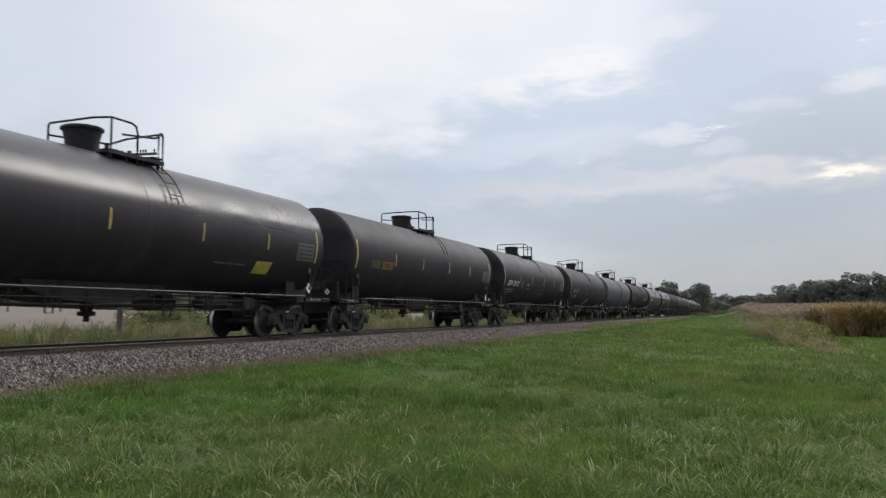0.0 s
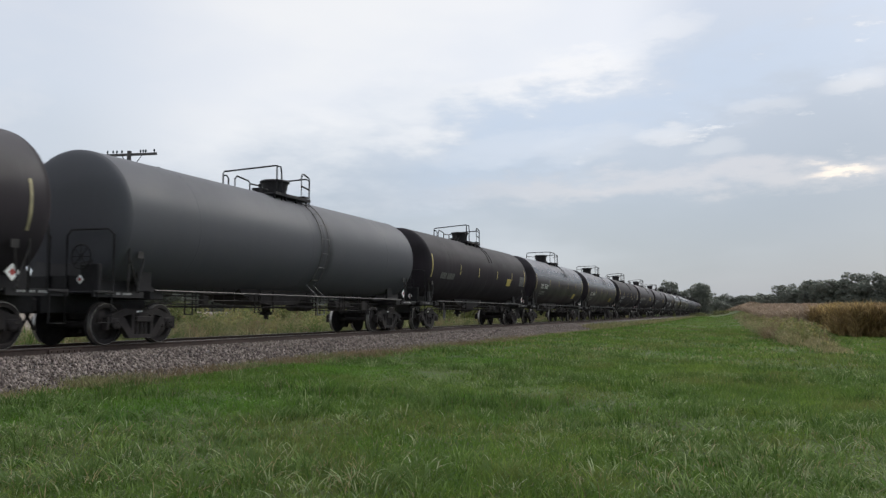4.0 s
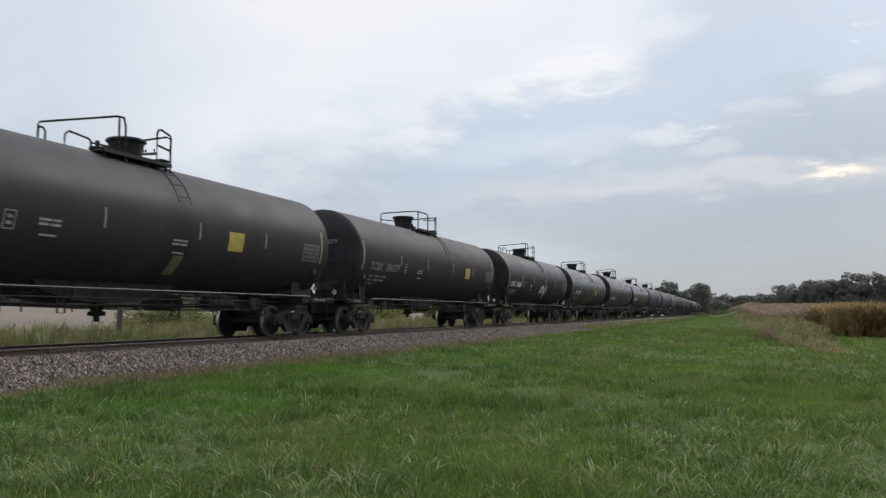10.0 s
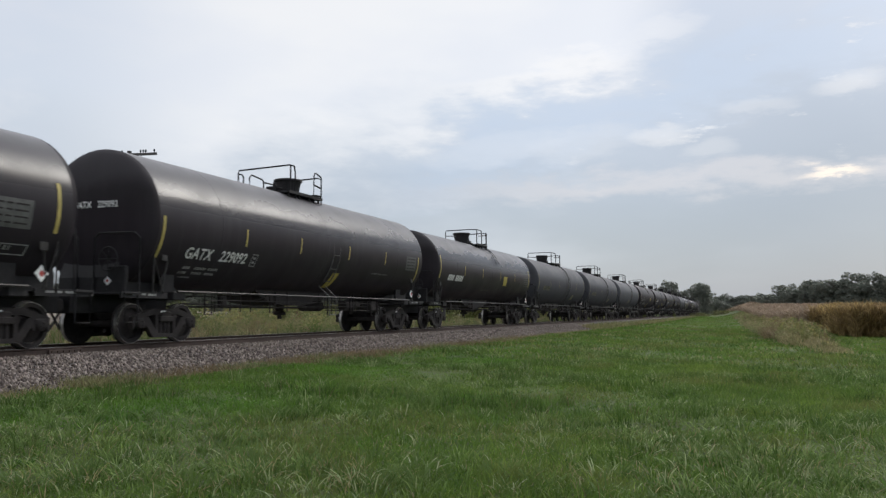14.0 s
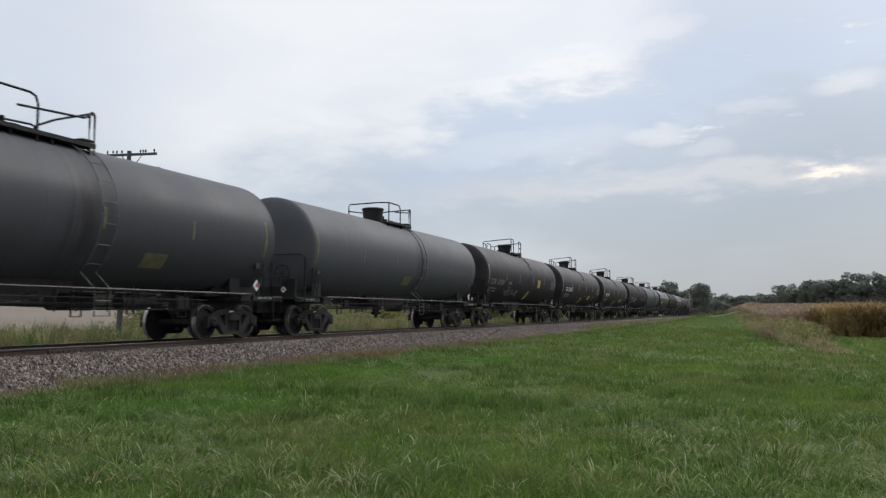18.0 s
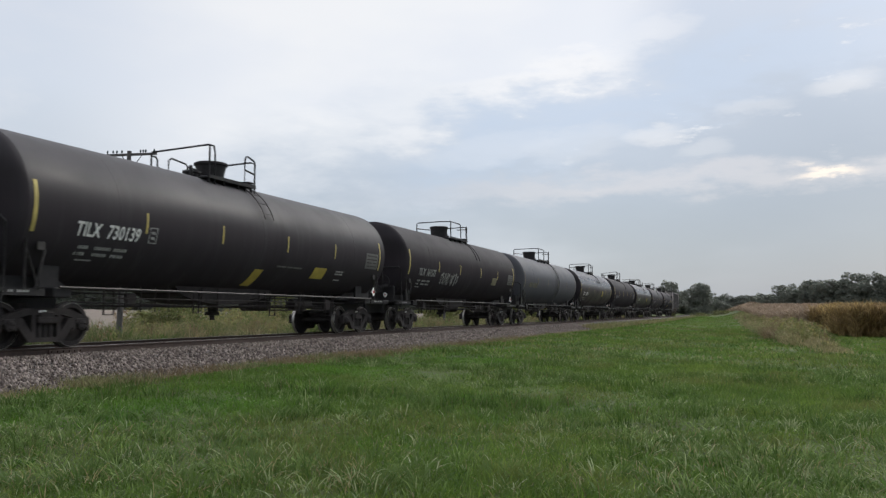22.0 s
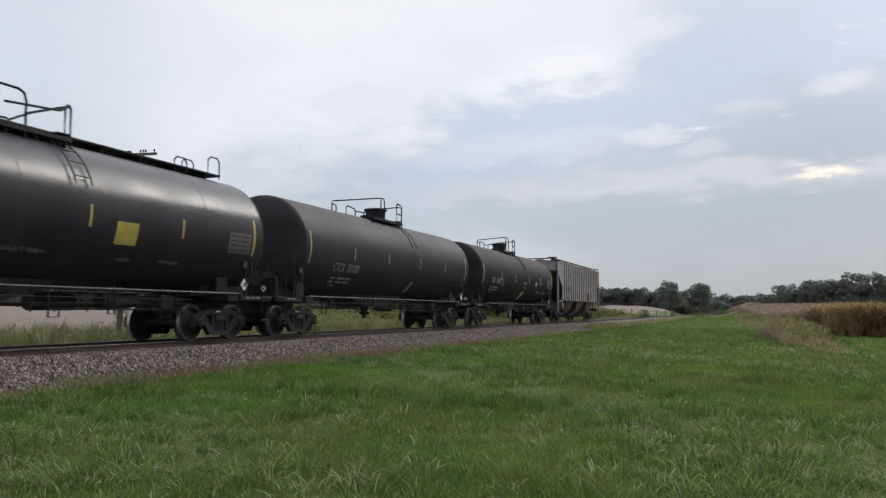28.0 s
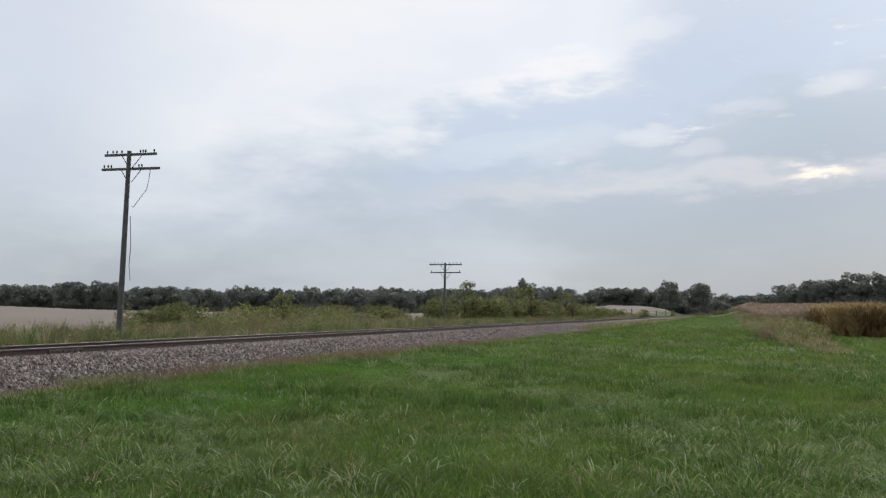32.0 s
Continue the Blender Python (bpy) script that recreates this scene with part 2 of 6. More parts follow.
# ---------------------------------------------------------------- mesh tools
class Geo:
    """Collects simple shapes into one mesh."""

    def __init__(self):
        self.v, self.f = [], []

    def add(self, verts, faces):
        n = len(self.v)
        self.v += [tuple(p) for p in verts]
        self.f += [tuple(i + n for i in f) for f in faces]
        return self

    def box(self, c, s, turn=None, bevel=0.0):
        x, y, z = (k / 2 for k in s)
        b = min(bevel, x * 0.9, y * 0.9, z * 0.9)
        if b <= 0:
            vs = [Vector((i * x, j * y, k * z)) for i in (-1, 1) for j in (-1, 1) for k in (-1, 1)]
            fs = [(0, 1, 3, 2), (4, 6, 7, 5), (0, 4, 5, 1), (2, 3, 7, 6), (0, 2, 6, 4), (1, 5, 7, 3)]
        else:
            ring = [(x - b, y), (x, y - b), (x, b - y), (x - b, -y), (b - x, -y), (-x, b - y), (-x, y - b), (b - x, y)]
            ins = [(px - math.copysign(b, px) * (abs(px) > b), py - math.copysign(b, py) * (abs(py) > b)) for px, py in ring]
            vs = [Vector((px, py, -z)) for px, py in ins] + [Vector((px, py, b - z)) for px, py in ring]
            vs += [Vector((px, py, z - b)) for px, py in ring] + [Vector((px, py, z)) for px, py in ins]
            fs = [tuple(range(8)), tuple(range(31, 23, -1))]
            for k in range(3):
                for i in range(8):
                    j = (i + 1) % 8
                    fs.append((k * 8 + j, k * 8 + i, k * 8 + 8 + i, k * 8 + 8 + j))
        if turn is not None:
            vs = [turn @ p for p in vs]
        return self.add([p + Vector(c) for p in vs], fs)

    def tube(self, path, r, n=8, closed=False, ends=True):
        path = [Vector(p) for p in path]
        rs = r if isinstance(r, (list, tuple)) else [r] * len(path)
        vs, fs = [], []
        for i, p in enumerate(path):
            a = path[i - 1] if i or closed else p
            b = path[(i + 1) % len(path)] if i + 1 < len(path) or closed else p
            d = (b - a).normalized()
            u = d.cross(Vector((0, 0, 1)))
            if u.length < 0.05:
                u = d.cross(Vector((0, 1, 0)))
            u.normalize()
            w = d.cross(u)
            vs += [p + rs[i] * (math.cos(k * math.tau / n) * u + math.sin(k * math.tau / n) * w) for k in range(n)]
        m = len(path)
        for i in range(m if closed else m - 1):
            for k in range(n):
                fs.append((i * n + k, i * n + (k + 1) % n, (i + 1) % m * n + (k + 1) % n, (i + 1) % m * n + k))
        if ends and not closed:
            fs += [tuple(range(n))[::-1], tuple(range((m - 1) * n, m * n))]
        return self.add(vs, fs)

    def lathe(self, prof, axis="z", c=(0, 0, 0), n=24, caps=True):
        """Turns (r, h) pairs round an axis."""
        vs, fs = [], []
        for r, h in prof:
            for k in range(n):
                a, b = r * math.cos(k * math.tau / n), r * math.sin(k * math.tau / n)
                vs.append(Vector({"x": (h, a, b), "y": (b, h, a), "z": (a, b, h)}[axis]) + Vector(c))
        for i in range(len(prof) - 1):
            for k in range(n):
                fs.append((i * n + k, i * n + (k + 1) % n, (i + 1) * n + (k + 1) % n, (i + 1) * n + k))
        if caps and prof[0][0] > 1e-4:
            fs.append(tuple(range(n))[::-1])
        if caps and prof[-1][0] > 1e-4:
            fs.append(tuple(range((len(prof) - 1) * n, len(prof) * n)))
        return self.add(vs, fs)

    def prism(self, poly, x0, x1):
        """A (y, z) outline, drawn through from x0 to x1."""
        n = len(poly)
        vs = [(x0, y, z) for y, z in poly] + [(x1, y, z) for y, z in poly]
        fs = [tuple(range(n))[::-1], tuple(range(n, 2 * n))]
        fs += [(i, (i + 1) % n, (i + 1) % n + n, i + n) for i in range(n)]
        return self.add(vs, fs)

    def mesh(self, name, mat, smooth=False):
        me = bpy.data.meshes.new(name)
        me.from_pydata(self.v, [], self.f)
        bm = bmesh.new()
        bm.from_mesh(me)
        bmesh.ops.recalc_face_normals(bm, faces=bm.faces)
        bm.to_mesh(me)
        bm.free()
        me.materials.append(mat)
        if smooth:
            me.polygons.foreach_set("use_smooth", [True] * len(me.polygons))
            me.set_sharp_from_angle(angle=radians(40))
        return me


def array_mesh(name, verts, tris, mat, uv=None, smooth=False):
    """A mesh of triangles from numpy arrays; uv by corner."""
    me = bpy.data.meshes.new(name)
    me.vertices.add(len(verts))
    me.vertices.foreach_set("co", np.ascontiguousarray(verts, np.float32).ravel())
    me.loops.add(len(tris) * 3)
    me.loops.foreach_set("vertex_index", np.ascontiguousarray(tris, np.int32).ravel())
    me.polygons.add(len(tris))
    me.polygons.foreach_set("loop_start", np.arange(0, len(tris) * 3, 3, dtype=np.int32))
    if uv is not None:
        layer = me.uv_layers.new(name="UVMap")
        layer.data.foreach_set("uv", np.ascontiguousarray(uv[tris.ravel()], np.float32).ravel())
    if smooth:
        me.polygons.foreach_set("use_smooth", np.ones(len(tris), bool))
    me.materials.append(mat)
    me.update(calc_edges=True)
    me.validate()
    return me


def child(name, mesh, parent, m=None, label=""):
    ob = new(name, mesh)
    ob.parent = parent
    if m is not None:
        ob.matrix_basis = m
    return tagged(ob, label)


# ---------------------------------------------------------------- the lie of the land
def step(a, b, x):
    t = np.clip((np.asarray(x, float) - a) / (b - a), 0, 1)
    return t * t * (3 - 2 * t)


def track_x(y):
    """Centre line of the track, which bears off slightly in the distance."""
    t = np.maximum(0, np.asarray(y, float) - 130)
    return -14.02 - 0.022 * (np.sqrt(t * t + 60 ** 2) - 60)


def height(x, y):
    """Ground height; the rails' tops lie at zero."""
    x, y = np.asarray(x, float), np.asarray(y, float)
    d = np.hypot(x, y)
    z = -0.8 + 0.22 * step(-2, -10, x) + 0.2 * step(-17, -19, x)
    z = z + 0.5 * step(80, 230, y) * step(-11, -9, x) * step(5, 2, x)
    az = np.arctan2(-x, y)
    z = z + step(45, 330, d) * (0.85 + 3.0 * step(0.62, 0.92, az)) * step(-22, -60, x)
    z = z + step(70, 330, d) * 3.8 * step(0.035, -0.01, az) * (x > -15)
    z = z + step(80, 320, d) * 3.2 * step(0.2, 0.165, az) * step(-4, -16, x - track_x(y))
    z = z + step(400, 1500, d) * 4
    z = z + 0.05 * np.sin(x * 0.9 + 0.4 * np.sin(y * 0.5)) * np.sin(y * 0.7) * step(-13, -10, x)
    return z


def build_ground():
    def line(marks, far, n):
        t = np.linspace(-1, 1, n)
        g = np.sinh(t * 7) / np.sinh(7) * far
        return np.unique(np.round(np.concatenate([g, marks]), 3))
    xs = line([-26, -24, -22, -20, -18, -16, -13, -12, -11, -10, -8, -6, -4, -2, 0, 1.5, 2, 4, 5, 6.5, 8, 10, 14], 4300, 60)
    ys = line(list(np.arange(2, 60, 1.5)) + list(np.arange(60, 200, 6)), 4300, 70)
    gx, gy = np.meshgrid(xs, ys)
    v = np.c_[gx.ravel(), gy.ravel(), height(gx, gy).ravel()]
    nx, ny = len(xs), len(ys)
    i, j = np.meshgrid(np.arange(nx - 1), np.arange(ny - 1))
    a = (j * nx + i).ravel()
    tris = np.concatenate([np.c_[a, a + 1, a + nx + 1], np.c_[a, a + nx + 1, a + nx]])
    me = array_mesh("ground", v, tris, GROUND, smooth=True)
    me.materials.append(FIELD)
    c = v[tris].mean(axis=1)
    field = (c[:, 0] < -30) | ((c[:, 0] < track_x(c[:, 1]) - 9) & (c[:, 1] > 110)) | ((c[:, 0] > 5) & (c[:, 1] > 100))
    me.polygons.foreach_set("material_index", field.astype(np.int32))
    tagged(new("ground", me), "mown green roadside grass with tan harvested fields beyond", kind="structure")


def build_track():
    ys = np.concatenate([np.arange(-60, 60, 2.0), np.arange(60, 600, 10.0)])
    # ballast bed
    prof = [(-3.6, -0.95), (-2.0, -0.2), (-1.35, -0.17), (1.35, -0.17), (1.75, -0.2), (3.5, -0.68)]
    v = np.array([(track_x(y) + px, y, pz) for y in ys for px, pz in prof])
    k = len(prof)
    a = np.array([r * k + c for r in range(len(ys) - 1) for c in range(k - 1)])
    tris = np.concatenate([np.c_[a, a + 1, a + k + 1], np.c_[a, a + k + 1, a + k]])
    bed = tagged(new("ballast_bed", array_mesh("ballast_bed", v, tris, BED)), "grey-pink crushed stone bed under the track", kind="structure")
    # loose stones on the near shoulder
    rng = np.random.default_rng(3)
    n = 62000
    y = 6 + 60 * rng.random(n) ** 1.5
    px = 0.85 + 2.75 * rng.random(n)
    pz = np.interp(px, [0.85, 1.35, 1.75, 3.5], [-0.17, -0.17, -0.2, -0.66])
    size = 0.016 + 0.028 * rng.random(n) ** 1.3
    octa = np.array([(1, 0, 0), (-1, 0, 0), (0, 1, 0), (0, -1, 0), (0, 0, 1), (0, 0, -1)], float)
    faces = np.array([(0, 2, 4), (2, 1, 4), (1, 3, 4), (3, 0, 4), (2, 0, 5), (1, 2, 5), (3, 1, 5), (0, 3, 5)])
    v = octa[None] * size[:, None, None] * (0.6 + 0.8 * rng.random((n, 6, 3)))
    ang = rng.random(n) * 6.28
    ca, sa = np.cos(ang)[:, None], np.sin(ang)[:, None]
    v = np.stack([v[..., 0] * ca - v[..., 1] * sa, v[..., 0] * sa + v[..., 1] * ca, v[..., 2]], -1)
    v += np.c_[track_x(y) + px, y, pz + size * 0.4][:, None, :]
    tris = (np.arange(n) * 6)[:, None, None] + faces[None]
    st = new("loose_ballast", array_mesh("loose_ballast", v.reshape(-1, 3), tris.reshape(-1, 3), STONE))
    tagged(st, "loose crushed ballast stones on the track shoulder", "ballast", kind="stuff")
    # rails and ties
    track = tagged(new("railway_track"), "single railway track with rusty rails on wooden ties", "railway track", kind="structure")
    prof = [(-0.075, -0.17), (-0.075, -0.155), (-0.012, -0.135), (-0.012, -0.045), (-0.036, -0.03), (-0.036, -0.004),
            (0.036, -0.004), (0.036, -0.03), (0.012, -0.045), (0.012, -0.135), (0.075, -0.155), (0.075, -0.17)]
    for side in (-0.755, 0.755):
        g, h = Geo(), Geo()
        vs = [(float(track_x(y)) + side + px, y, pz) for y in ys for px, pz in prof]
        k = len(prof)
        g.add(vs, [(r * k + c, r * k + (c + 1) % k, (r + 1) * k + (c + 1) % k, (r + 1) * k + c) for r in range(len(ys) - 1) for c in range(k)])
        rail = child("rail", g.mesh("rail", RUSTY), track)
        vs = [(float(track_x(y)) + side + px, y, pz) for y in ys for px, pz in ((-0.034, -0.004), (-0.03, 0), (0.03, 0), (0.034, -0.004))]
        h.add(vs, [(r * 4 + c, r * 4 + c + 1, r * 4 + c + 5, r * 4 + c + 4) for r in range(len(ys) - 1) for c in range(3)])
        child("rail_head", h.mesh("rail_head", RAILTOP), rail, label="polished running surface of the rail")
    g = Geo().box((-13.225, 13.4, -0.09), (0.03, 0.92, 0.09), bevel=0.006)
    for k in range(6):
        g.box((-13.2, 13.02 + 0.152 * k, -0.09), (0.035, 0.035, 0.035))
    child("joint_bar", g.mesh("joint_bar", RUSTY), track)
    tie = Geo().box((0, 0, -0.25), (2.6, 0.23, 0.18), bevel=0.015).mesh("tie", TIE)
    plate = Geo()
    for s in (-0.755, 0.755):
        plate.box((s, 0, -0.165), (0.36, 0.19, 0.018))
        for dx in (-0.1, 0.1):
            for dy in (-0.06, 0.06):
                plate.box((s + dx, dy, -0.145), (0.03, 0.03, 0.03))
    plate = plate.mesh("tie_plate", RUSTY)
    for k in range(150):
        y = 5 + 0.52 * k
        t = child("tie", tie, track, pose(float(track_x(y)) + random.uniform(-0.03, 0.03), y, random.uniform(-0.012, 0.0), 0, 0, random.uniform(-1, 1)))
        if k < 70:
            child("tie_plate", plate, t)


# ---------------------------------------------------------------- rolling stock
R, AXIS_Z, HALF = 1.58, 2.78, 8.3      # tank radius, height of its axis, half its length

SHELL = [R, AXIS_Z]                     # the same for the car being built


def on_tank(y, z, out=0.008):
    """A pose on the tank's near side at that height: x along the car, y up its skin."""
    radius, axis = SHELL
    s = max(-0.98, min(0.98, (z - axis) / radius))
    c = math.sqrt(1 - s * s)
    m = Matrix(((0, -s, c), (1, 0, 0), (0, c, s))).to_4x4()
    m.translation = Vector(((radius + out) * c, y, axis + (radius + out) * s))
    return m


def skin_patch(name, mat, w, h, lean=0.0, n=6):
    """A thin patch that follows the tank's curve; its centre at the origin of on_tank()."""
    g = Geo()
    for k in range(n + 1):
        t = (k / n - 0.5) * h
        a = t / R
        drop, up = -R * (1 - math.cos(a)), R * math.sin(a)
        off = lean * t
        g.v += [(off - w / 2, up, drop), (off + w / 2, up, drop), (off + w / 2, up, drop - 0.004), (off - w / 2, up, drop - 0.004)]
    for k in range(n):
        a, b = k * 4, k * 4 + 4
        g.f += [(a, a + 1, b + 1, b), (a + 1, a + 2, b + 2, b + 1), (a + 3, a, b, b + 3)]
    g.f += [(0, 3, 2, 1), (n * 4, n * 4 + 1, n * 4 + 2, n * 4 + 3)]
    return g.mesh(name, mat)


def letters(text, size, mat, space=1.0):
    cu = bpy.data.curves.new("letters", "FONT")
    cu.body, cu.size, cu.space_character, cu.extrude, cu.offset = text, size, space, 0.002, 0.008
    cu.resolution_u = 3
    ob = bpy.data.objects.new("letters", cu)
    scene.collection.objects.link(ob)
    bpy.context.view_layer.update()
    me = bpy.data.meshes.new_from_object(ob.evaluated_get(bpy.context.evaluated_depsgraph_get()))
    bpy.data.objects.remove(ob)
    me.materials.clear()
    me.materials.append(mat)
    return me


def bars(mat, rows):
    """Short bars in rows for writing too small to read: rows of (y offset, height, list of (x, width))."""
    g = Geo()
    for y, h, items in rows:
        for x, w in items:
            g.box((x + w / 2, y, 0), (w, h, 0.003))
    return g.mesh("stencil", mat)


def scribble(seed, w, h, mat, strokes=7):
    """A spray-can scrawl that follows the tank's curve."""
    rng = random.Random(seed)
    g = Geo()
    for k in range(strokes):
        x = -w / 2 + w * (k + 0.5) / strokes
        pts = []
        a, b, ph = rng.uniform(0.4, 1.0) * w / strokes * 0.8, rng.uniform(0.3, 0.5) * h, rng.uniform(0, 6)
        lean = rng.uniform(0.2, 0.5)
        for i in range(14):
            t = i / 13 * rng.uniform(4.4, 4.8)
            yy = b * math.cos(t * 1.4 + ph)
            pts.append((x + a * math.sin(t + ph) + lean * yy, yy + rng.uniform(-0.02, 0.02) * h))
        for (ax, ay), (bx, by) in zip(pts, pts[1:]):
            d = Vector((bx - ax, by - ay))
            if d.length < 1e-4:
                continue
            n = Vector((-d.y, d.x)).normalized() * rng.uniform(0.012, 0.03)
            quad = [(ax + n.x, ay + n.y), (ax - n.x, ay - n.y), (bx - n.x, by - n.y), (bx + n.x, by + n.y)]
            top = [(px, py, -py * py / (2 * R) + 0.004) for px, py in quad]
            g.add(top + [(px, py, pz - 0.003) for px, py, pz in top], [(0, 1, 2, 3), (7, 6, 5, 4), (0, 4, 5, 1), (2, 6, 7, 3)])
    return g.mesh("scrawl", mat)


def sprayed(text, w, h, mat):
    """A sprayed word, slanting and uneven, on the tank's curve."""
    rng = random.Random(41)
    g = bmesh.new()
    x = 0.0
    for k, letter in enumerate(text):
        me = letters(letter, 1.0, mat)
        wide = max(v.co.x for v in me.vertices)
        share = w / len(text) * rng.uniform(0.85, 1.1)
        tall, low = h * rng.uniform(1.0, 1.35), rng.uniform(-0.08, 0.06)
        me.transform(Matrix(((share / wide * 0.92, 0.16, 0, x), (0.1 * rng.uniform(-1, 1), tall, 0, low), (0, 0, 1, 0), (0, 0, 0, 1))))
        g.from_mesh(me)
        x += share * 0.93
    for v in g.verts:
        v.co.z += 0.006 - v.co.y ** 2 / (2 * R)
    out = bpy.data.meshes.new("scrawl")
    g.to_mesh(out)
    g.free()
    tail = Geo()
    pts = [(x * 0.8, -0.02), (x * 0.86, -0.2), (x * 0.83, -0.36), (x * 0.88, -0.12), (x * 1.02, 0.28), (x * 1.05, 0.1)]
    tail.tube([(px, py, 0.004 - py * py / (2 * R)) for px, py in pts], 0.02, 5)
    bm = bmesh.new()
    bm.from_mesh(out)
    bm.from_mesh(tail.mesh("tail", mat))
    bm.to_mesh(out)
    bm.free()
    out.materials.append(mat)
    return out


def fixed_meshes():
    k = {}
    prof = [(0.0, -HALF - 0.06)]
    for i in range(1, 13):
        a = i / 12 * math.pi / 2
        prof.append((R * math.sin(a) ** 0.64, -HALF - 0.06 + 0.36 * (1 - math.cos(a) ** 0.68)))
    k["head"] = Geo().lathe(prof, "y", (0, 0, AXIS_Z), 56, False).mesh("head", PAINT, True)
    k["tank"] = Geo().lathe([(R, y) for y in (0.3 - HALF, -5, -2.5, 0, 2.5, 5, HALF - 0.3)], "y", (0, 0, AXIS_Z), 56, False).mesh("tank", PAINT, True)
    k["weld_seam"] = Geo().lathe([(R + 0.001, -0.018), (R + 0.004, -0.012), (R + 0.004, 0.012), (R + 0.001, 0.018)], "y", (0, 0, AXIS_Z), 56, False).mesh("weld_seam", PAINT, True)
    k["housing"] = Geo().lathe([(0.36, 0), (0.37, 0.25), (0.42, 0.5), (0.47, 0.52), (0.47, 0.57), (0.42, 0.6), (0, 0.63)], "z", (0, 0, 0), 24).mesh("valve_housing", BLACK, True)
    k["straight_housing"] = Geo().lathe([(0.38, 0), (0.4, 0.3), (0.42, 0.5), (0.45, 0.52), (0.45, 0.57), (0.4, 0.6), (0, 0.62)], "z", (0, 0, 0), 24).mesh("valve_housing", BLACK, True)
    g = Geo().lathe([(0.18, 0), (0.18, 0.14), (0.25, 0.15), (0.25, 0.2), (0, 0.22)], "z", (0, 0, 0), 14)
    g.tube([(0, 0.3, 0.0), (0, 0.3, 0.24)], 0.06).tube([(0.2, -0.3, 0.0), (0.2, -0.3, 0.3)], 0.05)
    g.box((0, 0.55, 0.08), (0.3, 0.3, 0.16), bevel=0.03)
    k["fittings"] = g.mesh("fittings", BLACK, True)
    k["mark_end"] = skin_patch("end_mark", YELLOW, 0.088, 1.0)
    k["mark"] = skin_patch("mark", YELLOW, 0.06, 0.46)
    k["faint_end"] = skin_patch("faint_end_mark", FAINT, 0.1, 1.0)
    k["pale_end"] = skin_patch("pale_end_mark", PALE_TAPE, 0.07, 1.0)
    k["pale"] = skin_patch("pale_mark", PALE_TAPE, 0.045, 0.42)
    k["faint"] = skin_patch("faint_mark", FAINT, 0.075, 0.46)
    k["faint_flat"] = skin_patch("faint_decal", FAINT, 0.78, 0.4, 0.08)
    k["faint_slant"] = skin_patch("faint_decal", FAINT, 0.36, 0.56, 0.1)
    k["small"] = skin_patch("small_decal", PALE_TAPE, 0.46, 0.25, 0.05)
    k["square"] = skin_patch("square_decal", DECAL, 0.66, 0.5)
    k["slant"] = skin_patch("tall_decal", DECAL, 0.42, 0.64, 0.11)
    k["flat"] = skin_patch("flat_decal", DECAL, 0.78, 0.4, 0.08)
    k["panel"] = skin_patch("panel", FADED, 0.98, 0.55)
    k["panel_lines"] = bars(IRON, [(0.18 - 0.12 * i, 0.032, [(-0.4, 0.22), (-0.12, 0.14), (0.08, 0.3)]) for i in range(4)])
    k["stencil"] = bars(FADED, [(0.0, 0.09, [(0, 0.34), (0.5, 0.42), (1.05, 0.4)]), (-0.19, 0.09, [(0, 0.3), (0.5, 0.42), (1.05, 0.36)])])
    rng = random.Random(7)

    def small_words(starts, ends):
        out = []
        for a, b in zip(starts, ends):
            x = a
            while x < b:
                wide = rng.choice((0.035, 0.05, 0.06))
                out.append((x, wide))
                x += wide + 0.022
        return out
    k["stencil_bright"] = bars(STENCIL, [(0.0, 0.075, small_words((0.05, 0.5, 1.05), (0.3, 0.92, 1.42))), (-0.15, 0.07, small_words((0, 0.1, 0.5, 1.02), (0.03, 0.28, 0.9, 1.36))), (-0.29, 0.035, small_words((0.1,), (0.5,)))])
    k["stencil_lines"] = bars(STENCIL, [(0.0, 0.05, [(0, 0.3), (0.33, 0.2)]), (-0.09, 0.05, [(0, 0.24), (0.28, 0.25)]), (-0.3, 0.04, [(0.05, 0.4)])])
    k["stencil_low"] = bars(FADED, [(0.0, 0.05, [(0, 0.5), (0.56, 0.3), (0.9, 0.5)])])
    k["letters_orange"] = bars(ORANGE, [(0.15, 0.3, [(0, 0.2), (0.26, 0.2), (0.52, 0.2), (0.78, 0.18), (1.2, 0.2), (1.46, 0.2), (1.72, 0.2), (1.98, 0.2), (2.24, 0.2)])])
    k["letters_short"] = bars(ORANGE, [(0.15, 0.3, [(0, 0.14), (0.18, 0.16), (0.38, 0.16), (0.58, 0.14)])])
    k["letters_white"] = bars(WHITE, [(0.15, 0.28, [(0, 0.2), (0.27, 0.14), (0.48, 0.18), (0.72, 0.2), (1.25, 0.17), (1.5, 0.17), (1.75, 0.17), (2.0, 0.17), (2.25, 0.17)])])
    k["letters_faded"] = bars(FADED, [(0.15, 0.28, [(0, 0.17), (0.23, 0.17), (0.46, 0.17), (0.69, 0.15), (1.05, 0.17), (1.28, 0.17), (1.5, 0.17), (1.73, 0.17), (1.96, 0.17)])])
    k["boxmark"] = bars(WORN, [(0.17, 0.02, [(0, 0.26)]), (-0.17, 0.02, [(0, 0.26)]), (0, 0.34, [(0, 0.02), (0.24, 0.02)]), (0.06, 0.06, [(0.07, 0.12)]), (-0.06, 0.06, [(0.07, 0.12)])])
    # ladder over the shoulder of the tank
    g = Geo()
    ang = [radians(a) for a in range(72, 12, -6)]
    for dy in (-0.22, 0.22):
        g.tube([((R + 0.07) * math.cos(a), dy, AXIS_Z + (R + 0.07) * math.sin(a)) for a in ang], 0.016, 6)
